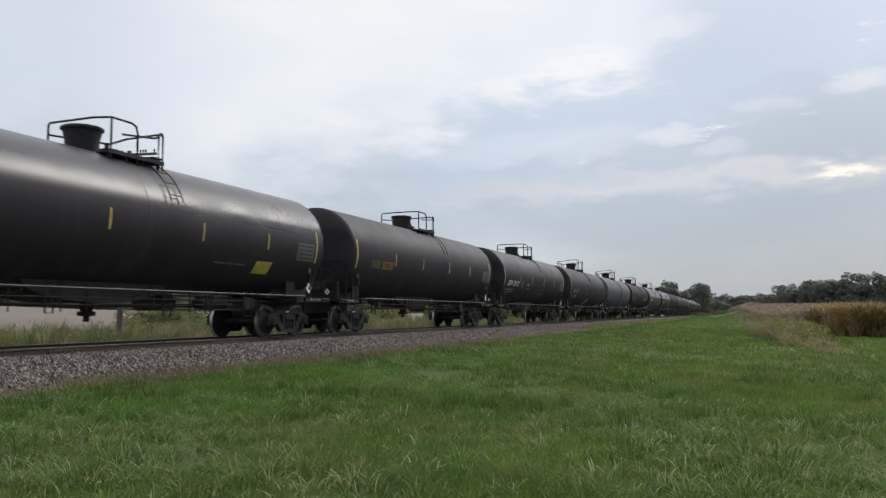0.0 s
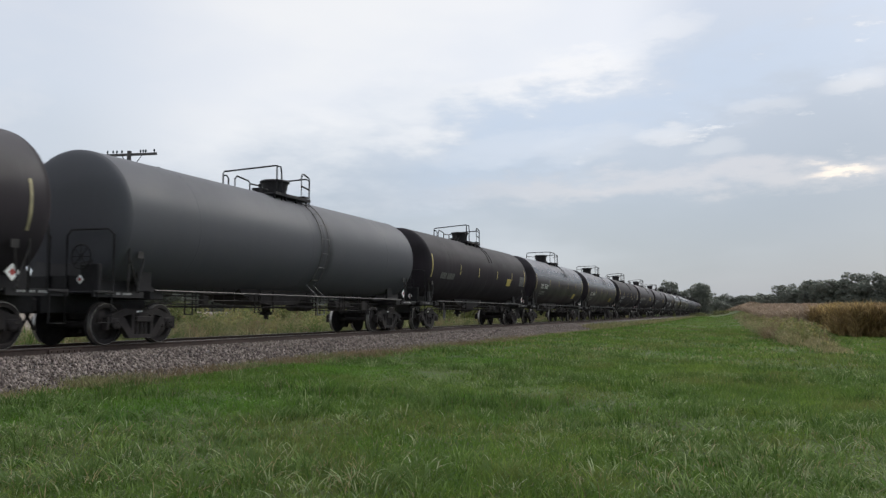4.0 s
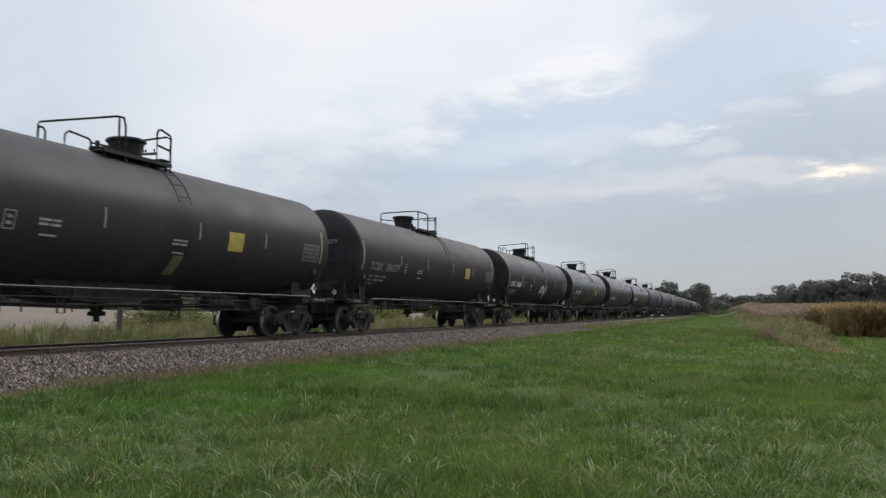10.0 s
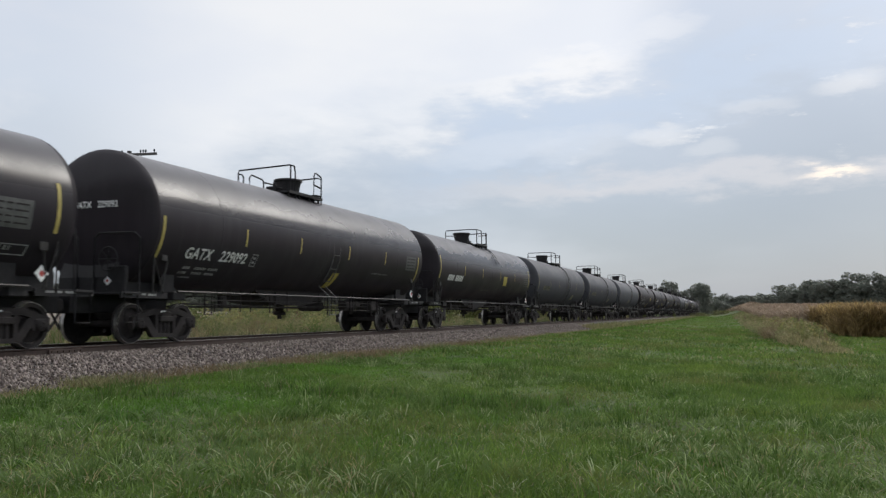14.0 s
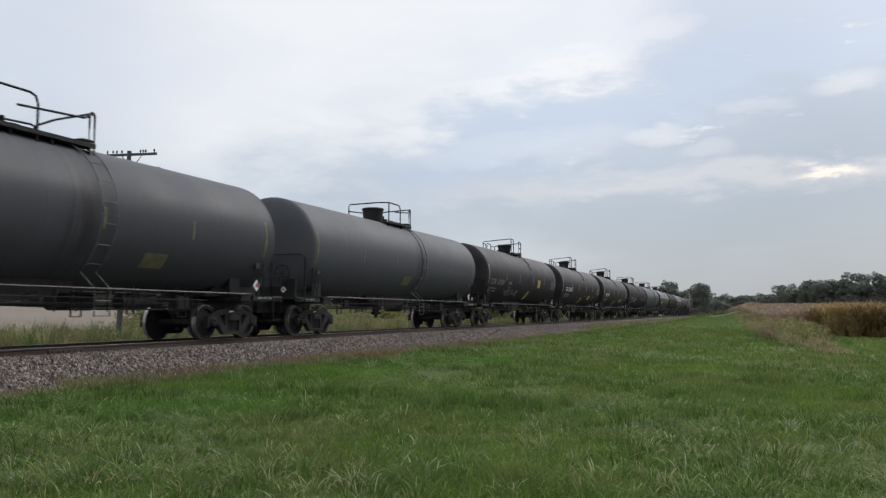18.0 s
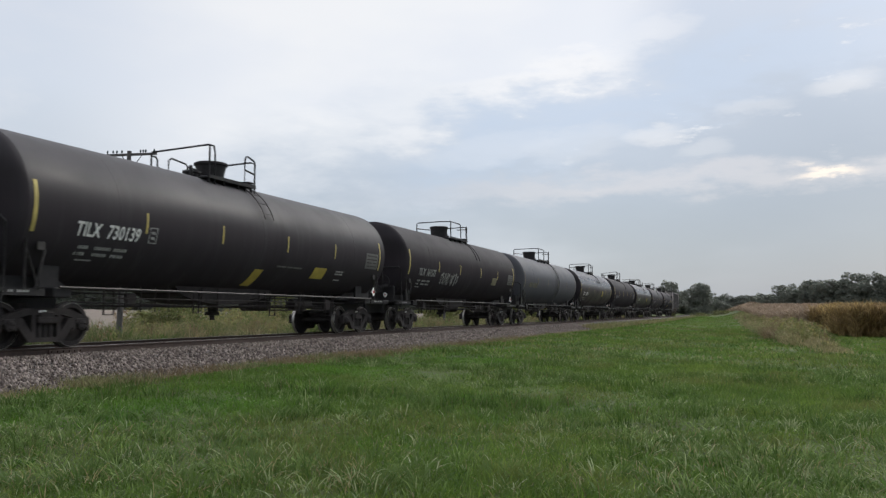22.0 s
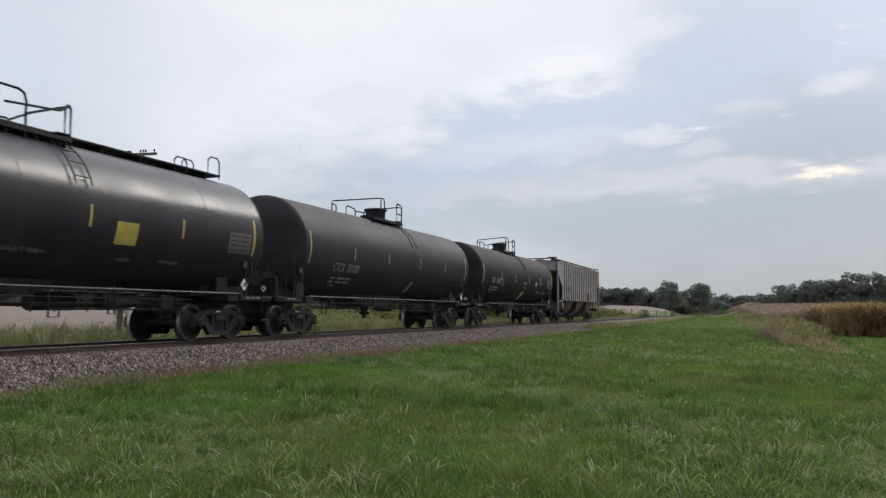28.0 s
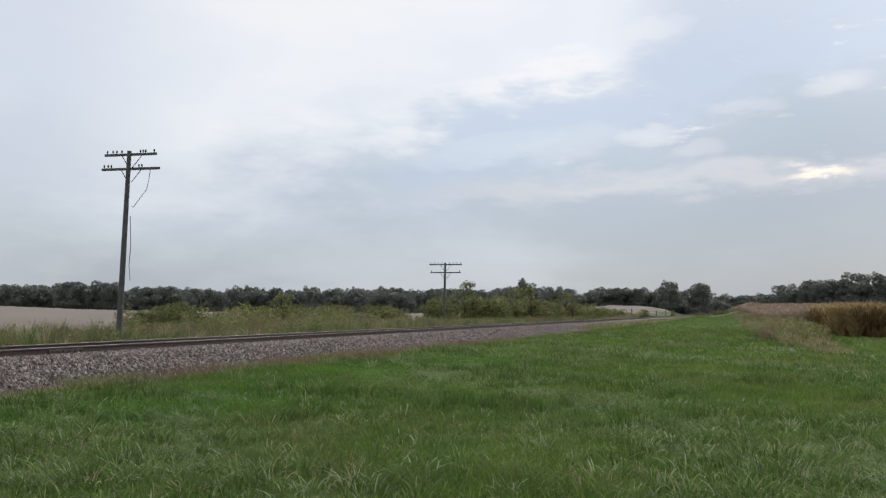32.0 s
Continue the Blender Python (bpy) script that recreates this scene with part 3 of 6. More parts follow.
    for a in ang[::2]:
        g.tube([((R + 0.07) * math.cos(a), -0.22, AXIS_Z + (R + 0.07) * math.sin(a)), ((R + 0.07) * math.cos(a), 0.22, AXIS_Z + (R + 0.07) * math.sin(a))], 0.012, 6)
    k["ladder"] = g.mesh("ladder", BLACK, True)
    g = Geo()
    ang = [radians(a) for a in range(72, -52, -8)]
    for dy in (-0.22, 0.22):
        g.tube([((R + 0.07) * math.cos(a), dy, AXIS_Z + (R + 0.07) * math.sin(a)) for a in ang] + [(1.5, dy, 1.2), (1.5, dy, 0.62)], 0.018, 6)
    for a in ang[::2]:
        g.tube([((R + 0.07) * math.cos(a), -0.22, AXIS_Z + (R + 0.07) * math.sin(a)), ((R + 0.07) * math.cos(a), 0.22, AXIS_Z + (R + 0.07) * math.sin(a))], 0.013, 6)
    for z in (0.95, 0.64):
        g.tube([(1.5, -0.22, z), (1.5, 0.22, z)], 0.013, 6)
    k["full_ladder"] = g.mesh("ladder", STEP, True)
    top = AXIS_Z + R
    side_z = AXIS_Z + math.sqrt(R * R - 0.85 * 0.85) - 0.02
    # full length walkway of one car
    g = Geo()
    g.box((0.05, 0.75, top + 0.12), (0.72, 14.0, 0.05), bevel=0.01)
    for y in np.linspace(-6.4, 6.4, 11):
        g.box((0.05, float(y) + 0.75, top), (0.6, 0.06, 0.2))
    k["walkway"] = g.mesh("walkway", BLACK)
    for i, (y, tall, x) in enumerate([(y, tall, x) for y, tall in ((-6.0, 0.5), (5.9, 0.32), (7.3, 0.56)) for x in (-0.35, 0.5)]):
        path = [(x, y - 0.25, top), (x, y - 0.25, top + tall - 0.1), (x, y - 0.15, top + tall), (x, y + 0.15, top + tall), (x, y + 0.25, top + tall - 0.1), (x, y + 0.25, top)]
        k["walk_grab_%d" % i] = Geo().tube(path, 0.02, 6).mesh("grab_rail", BLACK, True)
    # handrail along the flank, with its brackets
    for s, tag in ((-1, "far"), (1, "near")):
        g = Geo().tube([(s * 1.5, -7.1, 1.2), (s * 1.5, 7.1, 1.2)], 0.028, 6)
        for y in (-6.5, -3.3, 0, 3.3, 6.5):
            g.tube([(s * 1.5, y, 1.2), (s * 1.48, y, 1.1), (s * 1.15, y, 1.06)], 0.018, 6)
        k["handrail_" + tag] = g.mesh("handrail", PIPE, True)
    # under the belly
    g = Geo()
    g.tube([(0.75, -6, 0.93), (0.75, -3.6, 0.9), (0.75, -1.6, 0.86), (0.75, 1.2, 0.9), (0.75, 6, 0.93)], 0.022, 6).tube([(0.35, -6, 0.86), (0.35, 6, 0.86)], 0.03, 6)
    g.tube([(1.2, -5.6, 1.02), (1.2, 5.6, 1.02)], 0.016, 6)
    for y in (-4.6, -3.9, -3.4, -2.9, -1.6, -0.9, 1.1, 1.7, 2.6, 3.4, 3.6, 4.4, 5.0):
        g.tube([(0.75, y, 1.35), (0.75, y, 0.72)], 0.016, 5)
    for y in (-4.9, -2.3, 0.7, 2.9, 4.7):
        g.tube([(1.2, y, 1.3), (1.2, y, 0.82)], 0.018, 5)
    for y, w, z in ((-5.3, 0.3, 0.66), (-2.2, 0.2, 0.7), (1.35, 0.28, 0.62), (3.0, 0.22, 0.68), (4.75, 0.34, 0.6), (5.3, 0.2, 0.62)):
        g.tube([(0.95, y, 1.25), (0.95, y, z), (0.95, y + w, z), (0.95, y + w, 1.25)], 0.022, 5)
    g.box((0.9, 4.95, 0.95), (0.1, 0.5, 0.35), bevel=0.02).box((0.7, -4.2, 1.0), (0.12, 0.3, 0.3), bevel=0.02).tube([(0.9, 1.3, 0.78), (0.9, 5.6, 0.78)], 0.02, 5)
    k["brake_piping"] = g.mesh("brake_piping", IRON)
    arc = [-2.7 + 0.3 * i for i in range(16)]
    outline = [(y, 1.42 - 0.5 * math.sqrt(max(0.0, 1 - ((y + 0.45) / 2.25) ** 2))) for y in arc]
    k["sump"] = Geo().prism(outline + [(1.8, 1.6), (-2.7, 1.6)], -0.72, 0.72).mesh("sump", IRON)
    k["outlet"] = Geo().lathe([(0.5, 1.3), (0.42, 1.08), (0.16, 0.96), (0.13, 0.75), (0.2, 0.72), (0.2, 0.64), (0.07, 0.62), (0.07, 0.5), (0, 0.5)], "z", (0, -0.1, 0), 16).mesh("outlet_valve", IRON, True)
    g = Geo().tube([(0.6, 3.1, 0.95), (0.6, 3.95, 0.95)], 0.17, 14).box((0.6, 4.05, 0.98), (0.28, 0.5, 0.24), bevel=0.04)
    k["reservoir"] = Geo().tube([(-0.5, 2.2, 0.95), (-0.5, 3.4, 0.95)], 0.2, 14).mesh("reservoir", IRON, True)
    k["brake_cylinder"] = g.mesh("brake_cylinder", IRON, True)
    # stub sill with the crossover step, end grabs and coupler
    g = Geo().box((0, 7.5, 0.92), (0.5, 3.2, 0.46), bevel=0.02)
    g.prism([(6.0, 1.14), (8.4, 1.14), (8.4, 1.5), (8.2, 1.95), (7.6, 1.9), (6.4, 1.35)], -0.8, 0.8)
    k["sill"] = g.mesh("stub_sill", BLACK)
    g = Geo().box((0, 6.95, 1.1), (2.9, 0.45, 0.2), bevel=0.02)
    for s in (-1, 1):
        g.prism([(6.72, 1.2), (7.18, 1.2), (7.18, 1.75), (6.72, 1.75)], s * 1.05 - 0.04, s * 1.05 + 0.04)
    k["bolster"] = g.mesh("body_bolster", BLACK)
    g = Geo().box((0, 8.55, 1.13), (2.9, 0.5, 0.05), bevel=0.01).box((1.38, 8.1, 1.1), (0.06, 1.5, 0.14)).box((-1.38, 8.1, 1.1), (0.06, 1.5, 0.14))
    g.box((-0.9, 8.4, 1.45), (0.5, 0.12, 0.6), bevel=0.02)
    k["end_platform"] = g.mesh("end_platform", BLACK)
    for e, tag in ((-1, "l"), (1, "r")):
        k["grab_" + tag] = Geo().tube([(e * 1.4, 8.3, 1.1), (e * 1.4, 8.3, 2.38), (e * 1.28, 8.34, 2.5), (e * 0.36, 8.42, 2.5), (e * 0.24, 8.42, 2.38), (e * 0.24, 8.42, 1.1)], 0.024, 6).mesh("grab_rail", BLACK, True)
        k["brace_" + tag] = Geo().tube([(e * 1.42, 7.6, 1.15), (e * 1.48, 7.45, 1.9)], 0.024, 6).mesh("brace", PIPE, True)
        k["step_" + tag] = Geo().tube([(e * 1.42, 8.75, 1.1), (e * 1.42, 8.75, 0.5), (e * 1.42, 8.35, 0.5), (e * 1.42, 8.35, 1.1)], 0.018, 6).mesh("step", BLACK, True)
    for e, tag in ((-1, "l"), (1, "r")):
        g = Geo().tube([(e * 1.41, 7.85, 1.12), (e * 1.41, 7.85, 2.3), (e * 1.3, 7.88, 2.42)], 0.026, 6)
        g.tube([(e * 1.41, 7.85, 1.95), (e * 1.43, 7.52, 1.14)], 0.02, 6).box((e * 1.43, 7.5, 1.98), (0.02, 0.2, 0.16), bevel=0.004)
        k["strap_" + tag] = g.mesh("strap", PIPE, True)
    g = Geo().box((0, 9.0, 0.86), (0.13, 0.55, 0.16), bevel=0.02).box((0.03, 9.2, 0.86), (0.3, 0.16, 0.3), bevel=0.04).tube([(0.14, 9.0, 0.7), (0.2, 9.12, 0.45), (0.16, 9.22, 0.36)], 0.03, 6)
    k["coupler"] = g.mesh("coupler", IRON)
    g = Geo().lathe([(0.26, -0.015), (0.28, 0), (0.26, 0.015), (0.24, 0), (0.26, -0.015)], "y", (0, 0, 0), 18, False)
    for i in range(4):
        a = i * math.pi / 4
        g.tube([(0.25 * math.cos(a), 0, 0.25 * math.sin(a)), (-0.25 * math.cos(a), 0, -0.25 * math.sin(a))], 0.012, 5)
    k["brake_wheel"] = g.mesh("brake_wheel", BLACK, True)
    s = 0.165
    k["placard"] = Geo().add([(0, -s, 0), (s, 0, 0), (0, s, 0), (-s, 0, 0), (0, -s, -0.01), (s, 0, -0.01), (0, s, -0.01), (-s, 0, -0.01)],
                             [(0, 1, 2, 3), (7, 6, 5, 4), (0, 4, 5, 1), (1, 5, 6, 2), (2, 6, 7, 3), (3, 7, 4, 0)]).mesh("placard", WHITE)
    s = 0.075
    k["placard_red"] = Geo().add([(0, -s, 0.004), (s, 0, 0.004), (0, s, 0.004), (-s, 0, 0.004)], [(0, 1, 2, 3)]).mesh("placard_symbol", RED)
    # trucks
    g = Geo()
    for s in (-1, 1):
        side = Geo()
        x0, x1 = s * 0.93, s * 1.07
        bars_yz = [[(-1.08, 0.5), (-1.08, 0.62), (-0.45, 0.8), (0.45, 0.8), (1.08, 0.62), (1.08, 0.5), (0.45, 0.66), (-0.45, 0.66)],
                   [(-0.42, 0.13), (0.42, 0.13), (0.42, 0.22), (-0.42, 0.22)]]
        for e in (-1, 1):
            bars_yz += [[(e * 0.34, 0.13), (e * 0.45, 0.16), (e * 0.74, 0.5), (e * 0.7, 0.6), (e * 0.58, 0.6), (e * 0.3, 0.24)],
                        [(e * 0.26, 0.2), (e * 0.36, 0.2), (e * 0.36, 0.7), (e * 0.26, 0.7)],
                        [(e * 1.12, 0.33), (e * 1.06, 0.33), (e * 1.04, 0.64), (e * 1.12, 0.6)],
                        [(e * 0.7, 0.36), (e * 0.76, 0.36), (e * 0.76, 0.62), (e * 0.66, 0.62)]]
        for poly in bars_yz:
            side.prism(poly, x0, x1)
        for yy in (-0.14, 0, 0.14):
            side.tube([(s * 1.0, yy, 0.22), (s * 1.0, yy, 0.5)], 0.06, 8)
        side.box((s * 1.02, 0, 0.56), (0.2, 0.5, 0.14), bevel=0.02)
        for e in (-1, 1):
            side.box((s * 1.02, e * 0.89, 0.53), (0.14, 0.3, 0.12), bevel=0.02)
        k["side_frame_%d" % s] = side.mesh("side_frame", IRON)
    k["frame_mark"] = bars(WHITE, [(0.0, 0.045, [(-0.2, 0.09), (-0.09, 0.07)])])
    k["platform_mark"] = bars(STENCIL, [(0.0, 0.045, [(0, 0.05), (0.07, 0.04), (0.13, 0.06), (0.3, 0.04), (0.36, 0.05), (0.5, 0.06), (0.58, 0.04), (0.64, 0.05), (0.71, 0.05)])])
    k["label_frame"] = bars(WORN, [(0.11, 0.022, [(0, 0.62)]), (-0.11, 0.022, [(0, 0.62)]), (0, 0.24, [(0, 0.022), (0.6, 0.022)]), (0.03, 0.1, [(0.1, 0.05), (0.2, 0.03)])])
    k["truck_bolster"] = Geo().box((0, 0, 0.62), (2.2, 0.4, 0.24), bevel=0.04).lathe([(0.35, 0.7), (0.35, 0.9)], "z").mesh("truck_bolster", IRON)
    g = Geo()
    for s in (-1, 1):
        g.tube([(s * 0.62, -0.35, 0.35), (s * 0.62, 0.35, 0.35)], 0.04, 6).box((s * 0.75, -0.33, 0.42), (0.12, 0.08, 0.3)).box((s * 0.75, 0.33, 0.42), (0.12, 0.08, 0.3))
    g.tube([(-0.75, -0.33, 0.42), (0.75, -0.33, 0.42)], 0.035, 6).tube([(-0.75, 0.33, 0.42), (0.75, 0.33, 0.42)], 0.035, 6)
    k["brake_beam"] = g.mesh("brake_beam", IRON)
    g = Geo().lathe([(0.08, -1.02), (0.08, 1.02)], "x", (0, 0, 0), 12)
    for s in (-1, 1):
        g.lathe([(0.1, s * 0.86), (0.12, s * 0.8), (0.34, s * 0.74), (0.36, s * 0.82), (0.445, s * 0.825), (0.457, s * 0.81), (0.457, s * 0.72), (0.487, s * 0.7), (0.487, s * 0.67), (0.37, s * 0.67), (0.34, s * 0.69), (0.12, s * 0.66), (0.1, s * 0.6)], "x", (0, 0, 0), 28)
    k["wheelset"] = g.mesh("wheelset", IRON, True)
    g = Geo()
    for s in (-1, 1):
        g.lathe([(0.459, s * 0.80), (0.459, s * 0.725)], "x", (0, 0, 0), 28, False)
        g.lathe([(0.446, s * 0.8265), (0.452, s * 0.8265), (0.457, s * 0.815)], "x", (0, 0, 0), 28, False)
    k["rim"] = g.mesh("rim", TREAD, True)
    g = Geo()
    for s in (-1, 1):
        g.lathe([(0.11, s * 1.0), (0.11, s * 1.11), (0.07, s * 1.13), (0, s * 1.13)], "x", (0, 0, 0), 12)
        for i in range(3):
            a = i * math.tau / 3
            g.box((s * 1.135, 0.05 * math.cos(a), 0.05 * math.sin(a)), (0.03, 0.03, 0.03))
    k["bearing_cap"] = g.mesh("bearing_cap", IRON)
    return k


def deck_meshes(style, y0, y1, dome):
    """Platform and railings round the valve housing at `dome`; styles a and c have one long arch, style b two separate guards."""
    top = AXIS_Z + R
    side_z = AXIS_Z + math.sqrt(R * R - 0.85 * 0.85) - 0.02
    g = Geo()
    for e in (-1, 1):
        g.box((e * 0.72, (y0 + y1) / 2, top - 0.09), (0.36, y1 - y0, 0.04), bevel=0.01)
        g.box((e * 0.89, (y0 + y1) / 2, top - 0.07), (0.03, y1 - y0, 0.09))
        for y in np.linspace(y0 + 0.1, y1 - 0.1, 4):
            g.box((e * 0.8, float(y), top - 0.18), (0.06, 0.06, 0.18))
    g.box((0, y1 - 0.2, top + 0.03), (1.8, 0.36, 0.04), bevel=0.01)
    platform = g.mesh("platform", BLACK)
    zt, x = top + 0.7, 0.85
    ym = dome + 0.82
    tubes = []
    if style in ("a", "c"):
        # low far corner, arch over the housing, down again behind it
        tubes.append([(-x, y0, side_z), (-x, y0, zt - 0.08), (-x + 0.04, y0, zt - 0.03), (x * 0.5, y0, zt), (x, y0 + 0.12, zt), (x, ym - 0.2, zt), (x, ym - 0.06, zt - 0.05), (x, ym, zt - 0.2), (x, ym, side_z)])
        tubes.append([(x, y0 + 0.12, zt), (x, y0 + 0.12, side_z)])
        tubes.append([(-x, y0, zt - 0.3), (-x, y1 - 0.1, zt - 0.16), (-x, y1, zt - 0.2), (-x, y1, side_z)])
        tubes.append([(x, ym - 0.5, zt - 0.32), (x, y1 - 0.3, zt - 0.2), (x, y1 - 0.14, zt - 0.12)])
    else:
        # a sloping guard before the housing and a second one behind it
        ya = max(y0 + 0.12, dome - 0.95) - 0.1
        yl = y0 - 0.15
        tubes.append([(-x, yl, side_z), (-x, yl, zt - 0.12), (-x + 0.03, yl, zt - 0.06), (x * 0.8, ya, zt + 0.12), (x, ya, zt + 0.07), (x, ya + 0.06, zt - 0.12), (x, ya + 0.06, side_z)])
        tubes.append([(x - 0.13, ya, zt + 0.11), (x - 0.13, ya, side_z)])
        tubes.append([(-x, yl, zt - 0.17), (-x + 0.1, yl + 0.04, zt - 0.18), (-x + 0.15, yl + 0.06, zt - 0.27), (-x + 0.15, yl + 0.06, side_z + 0.02)])
        yb = min(dome + 0.42, y1 - 0.5)
        tubes.append([(x, yb, side_z), (x, yb, zt - 0.06), (x, yb + 0.06, zt + 0.04), (x, yb + 0.14, zt + 0.06), (x, y1 - 0.04, zt - 0.02), (x, y1, zt - 0.06), (x, y1, side_z - 0.1)])
        yc = yb - 1.15
        tubes.append([(-x, yc, side_z), (-x, yc, zt - 0.18), (-x, yc + 0.12, zt - 0.08), (-x, yb - 0.4, zt - 0.14), (-x, yb - 0.33, zt - 0.2), (-x, yb - 0.33, side_z)])
        tubes.append([(-x, yb - 0.33, zt - 0.22), (-x, y1 - 0.05, zt - 0.2), (-x, y1, zt - 0.25), (-x, y1, side_z)])
        tubes.append([(x, yb, zt - 0.34), (x, y1, zt - 0.4)])
    loop = zt - 0.04
    tubes.append([(-x, y1, loop - 0.14), (-x * 0.3, y1, loop - 0.04), (x * 0.85, y1, loop), (x, y1, loop - 0.06), (x, y1, side_z - 0.12)])
    if style != "b":
        tubes.append([(x, y1 - 0.15, side_z - 0.05), (x, y1 - 0.15, loop - 0.08), (x, y1 - 0.1, loop), (x, y1 - 0.04, loop), (x, y1, loop - 0.08)])
    return platform, [Geo().tube(path, 0.026, 6).mesh("railing", BLACK, True) for path in tubes]


KIT = fixed_meshes()
WHEELS = []          # (wheelset, place along its truck)
TRAIN = []           # (car, where its middle lies at 16 s)


def stencil(key, car, m):
    return tagged(child("stencil", KIT[key], car, m), kind="stuff")


def add_truck(car, y):
    truck = child("truck", None, car, pose(0, y, 0))
    for s in (-1, 1):
        child("side_frame", KIT["side_frame_%d" % s], truck)
    side = Matrix(((0, 0, 1, 1.073), (1, 0, 0, 0), (0, 1, 0, 0.73), (0, 0, 0, 1)))
    child("stencil", KIT["frame_mark"], truck, side, "small white stencil")
    child("bolster", KIT["truck_bolster"], truck)
    child("brake_beam", KIT["brake_beam"], truck)
    for dy in (-0.89, 0.89):
        axle = child("wheelset", wheel_mesh(), truck, pose(0, dy, 0.457))
        WHEELS.append((axle, dy))


def wheel_mesh():
    """Wheels, bright rims and bearing caps as one mesh of three materials."""
    if "whole_wheelset" not in KIT:
        bm = bmesh.new()
        for i, key in enumerate(("wheelset", "rim", "bearing_cap")):
            n = len(bm.faces)
            bm.from_mesh(KIT[key])
            bm.faces.ensure_lookup_table()
            for f in bm.faces[n:]:
                f.material_index = i
        me = bpy.data.meshes.new("wheelset")
        bm.to_mesh(me)
        bm.free()
        for mat in (IRON, TREAD, IRON):
            me.materials.append(mat)
        KIT["whole_wheelset"] = me
    return KIT["whole_wheelset"]


SHORT = {236.66: (0.3, 0.965)}      # a car with a shorter tank: shift and share of the length
# cars whose side marks sit further back or forward
MARK_SHIFT = {-242.18: 0.45, -131.57: 0.5, -113.05: 0.55, 236.66: 0.38, -150.23: 0.36, 127.36: -0.25, -38.5: -0.38, 218.7: 0.2}
# where a car's deck begins and ends, and where its valve housing stands
DECK = {-223.81: (-0.5, 1.42, -0.3), -205.27: (-1.1, 1.15, -0.75), -186.76: (-1.5, 0.8, -0.05), -131.57: (-0.9, 1.7, 0.0), -113.05: (-0.4, 1.9, 0.1), -94.5: (-1.4, 0.95, 0.15), -76.03: (-1.0, 1.28, 0.7), -57.45: (-1.1, 1.22, -0.62), -38.5: (-1.6, 0.88, 0.2), -20.25: (-0.7, 1.32, -0.36), 34.95: (-1.2, 1.9, -0.4), 53.45: (-1.3, 1.95, -0.4), 71.92: (-0.9, 1.45, -0.45), 90.26: (-1.0, 1.28, 0.55), 108.74: (-1.5, 0.78, 0.0), 127.36: (-1.6, 0.6, -0.3), 145.76: (-1.1, 1.44, -0.32), 164.0: (-1.5, 1.7, -0.6), 182.21: (-0.65, 1.5, -0.1), 218.7: (-0.55, 1.86, -0.1), 236.66: (-1.1, 1.6, 0.9), 255.1: (-1.2, 0.85, 0.4)}
LARGE = {-1.75: 1.05}                   # a car with a wider tank
LOW_ENDS = (-1.75, -38.5)               # cars with short end marks set low
PLAIN_DECK = {"a": (-0.55, 1.3, -0.4), "b": (-1.12, 1.0, 0.3), "c": (-1.15, 1.4, -0.25)}


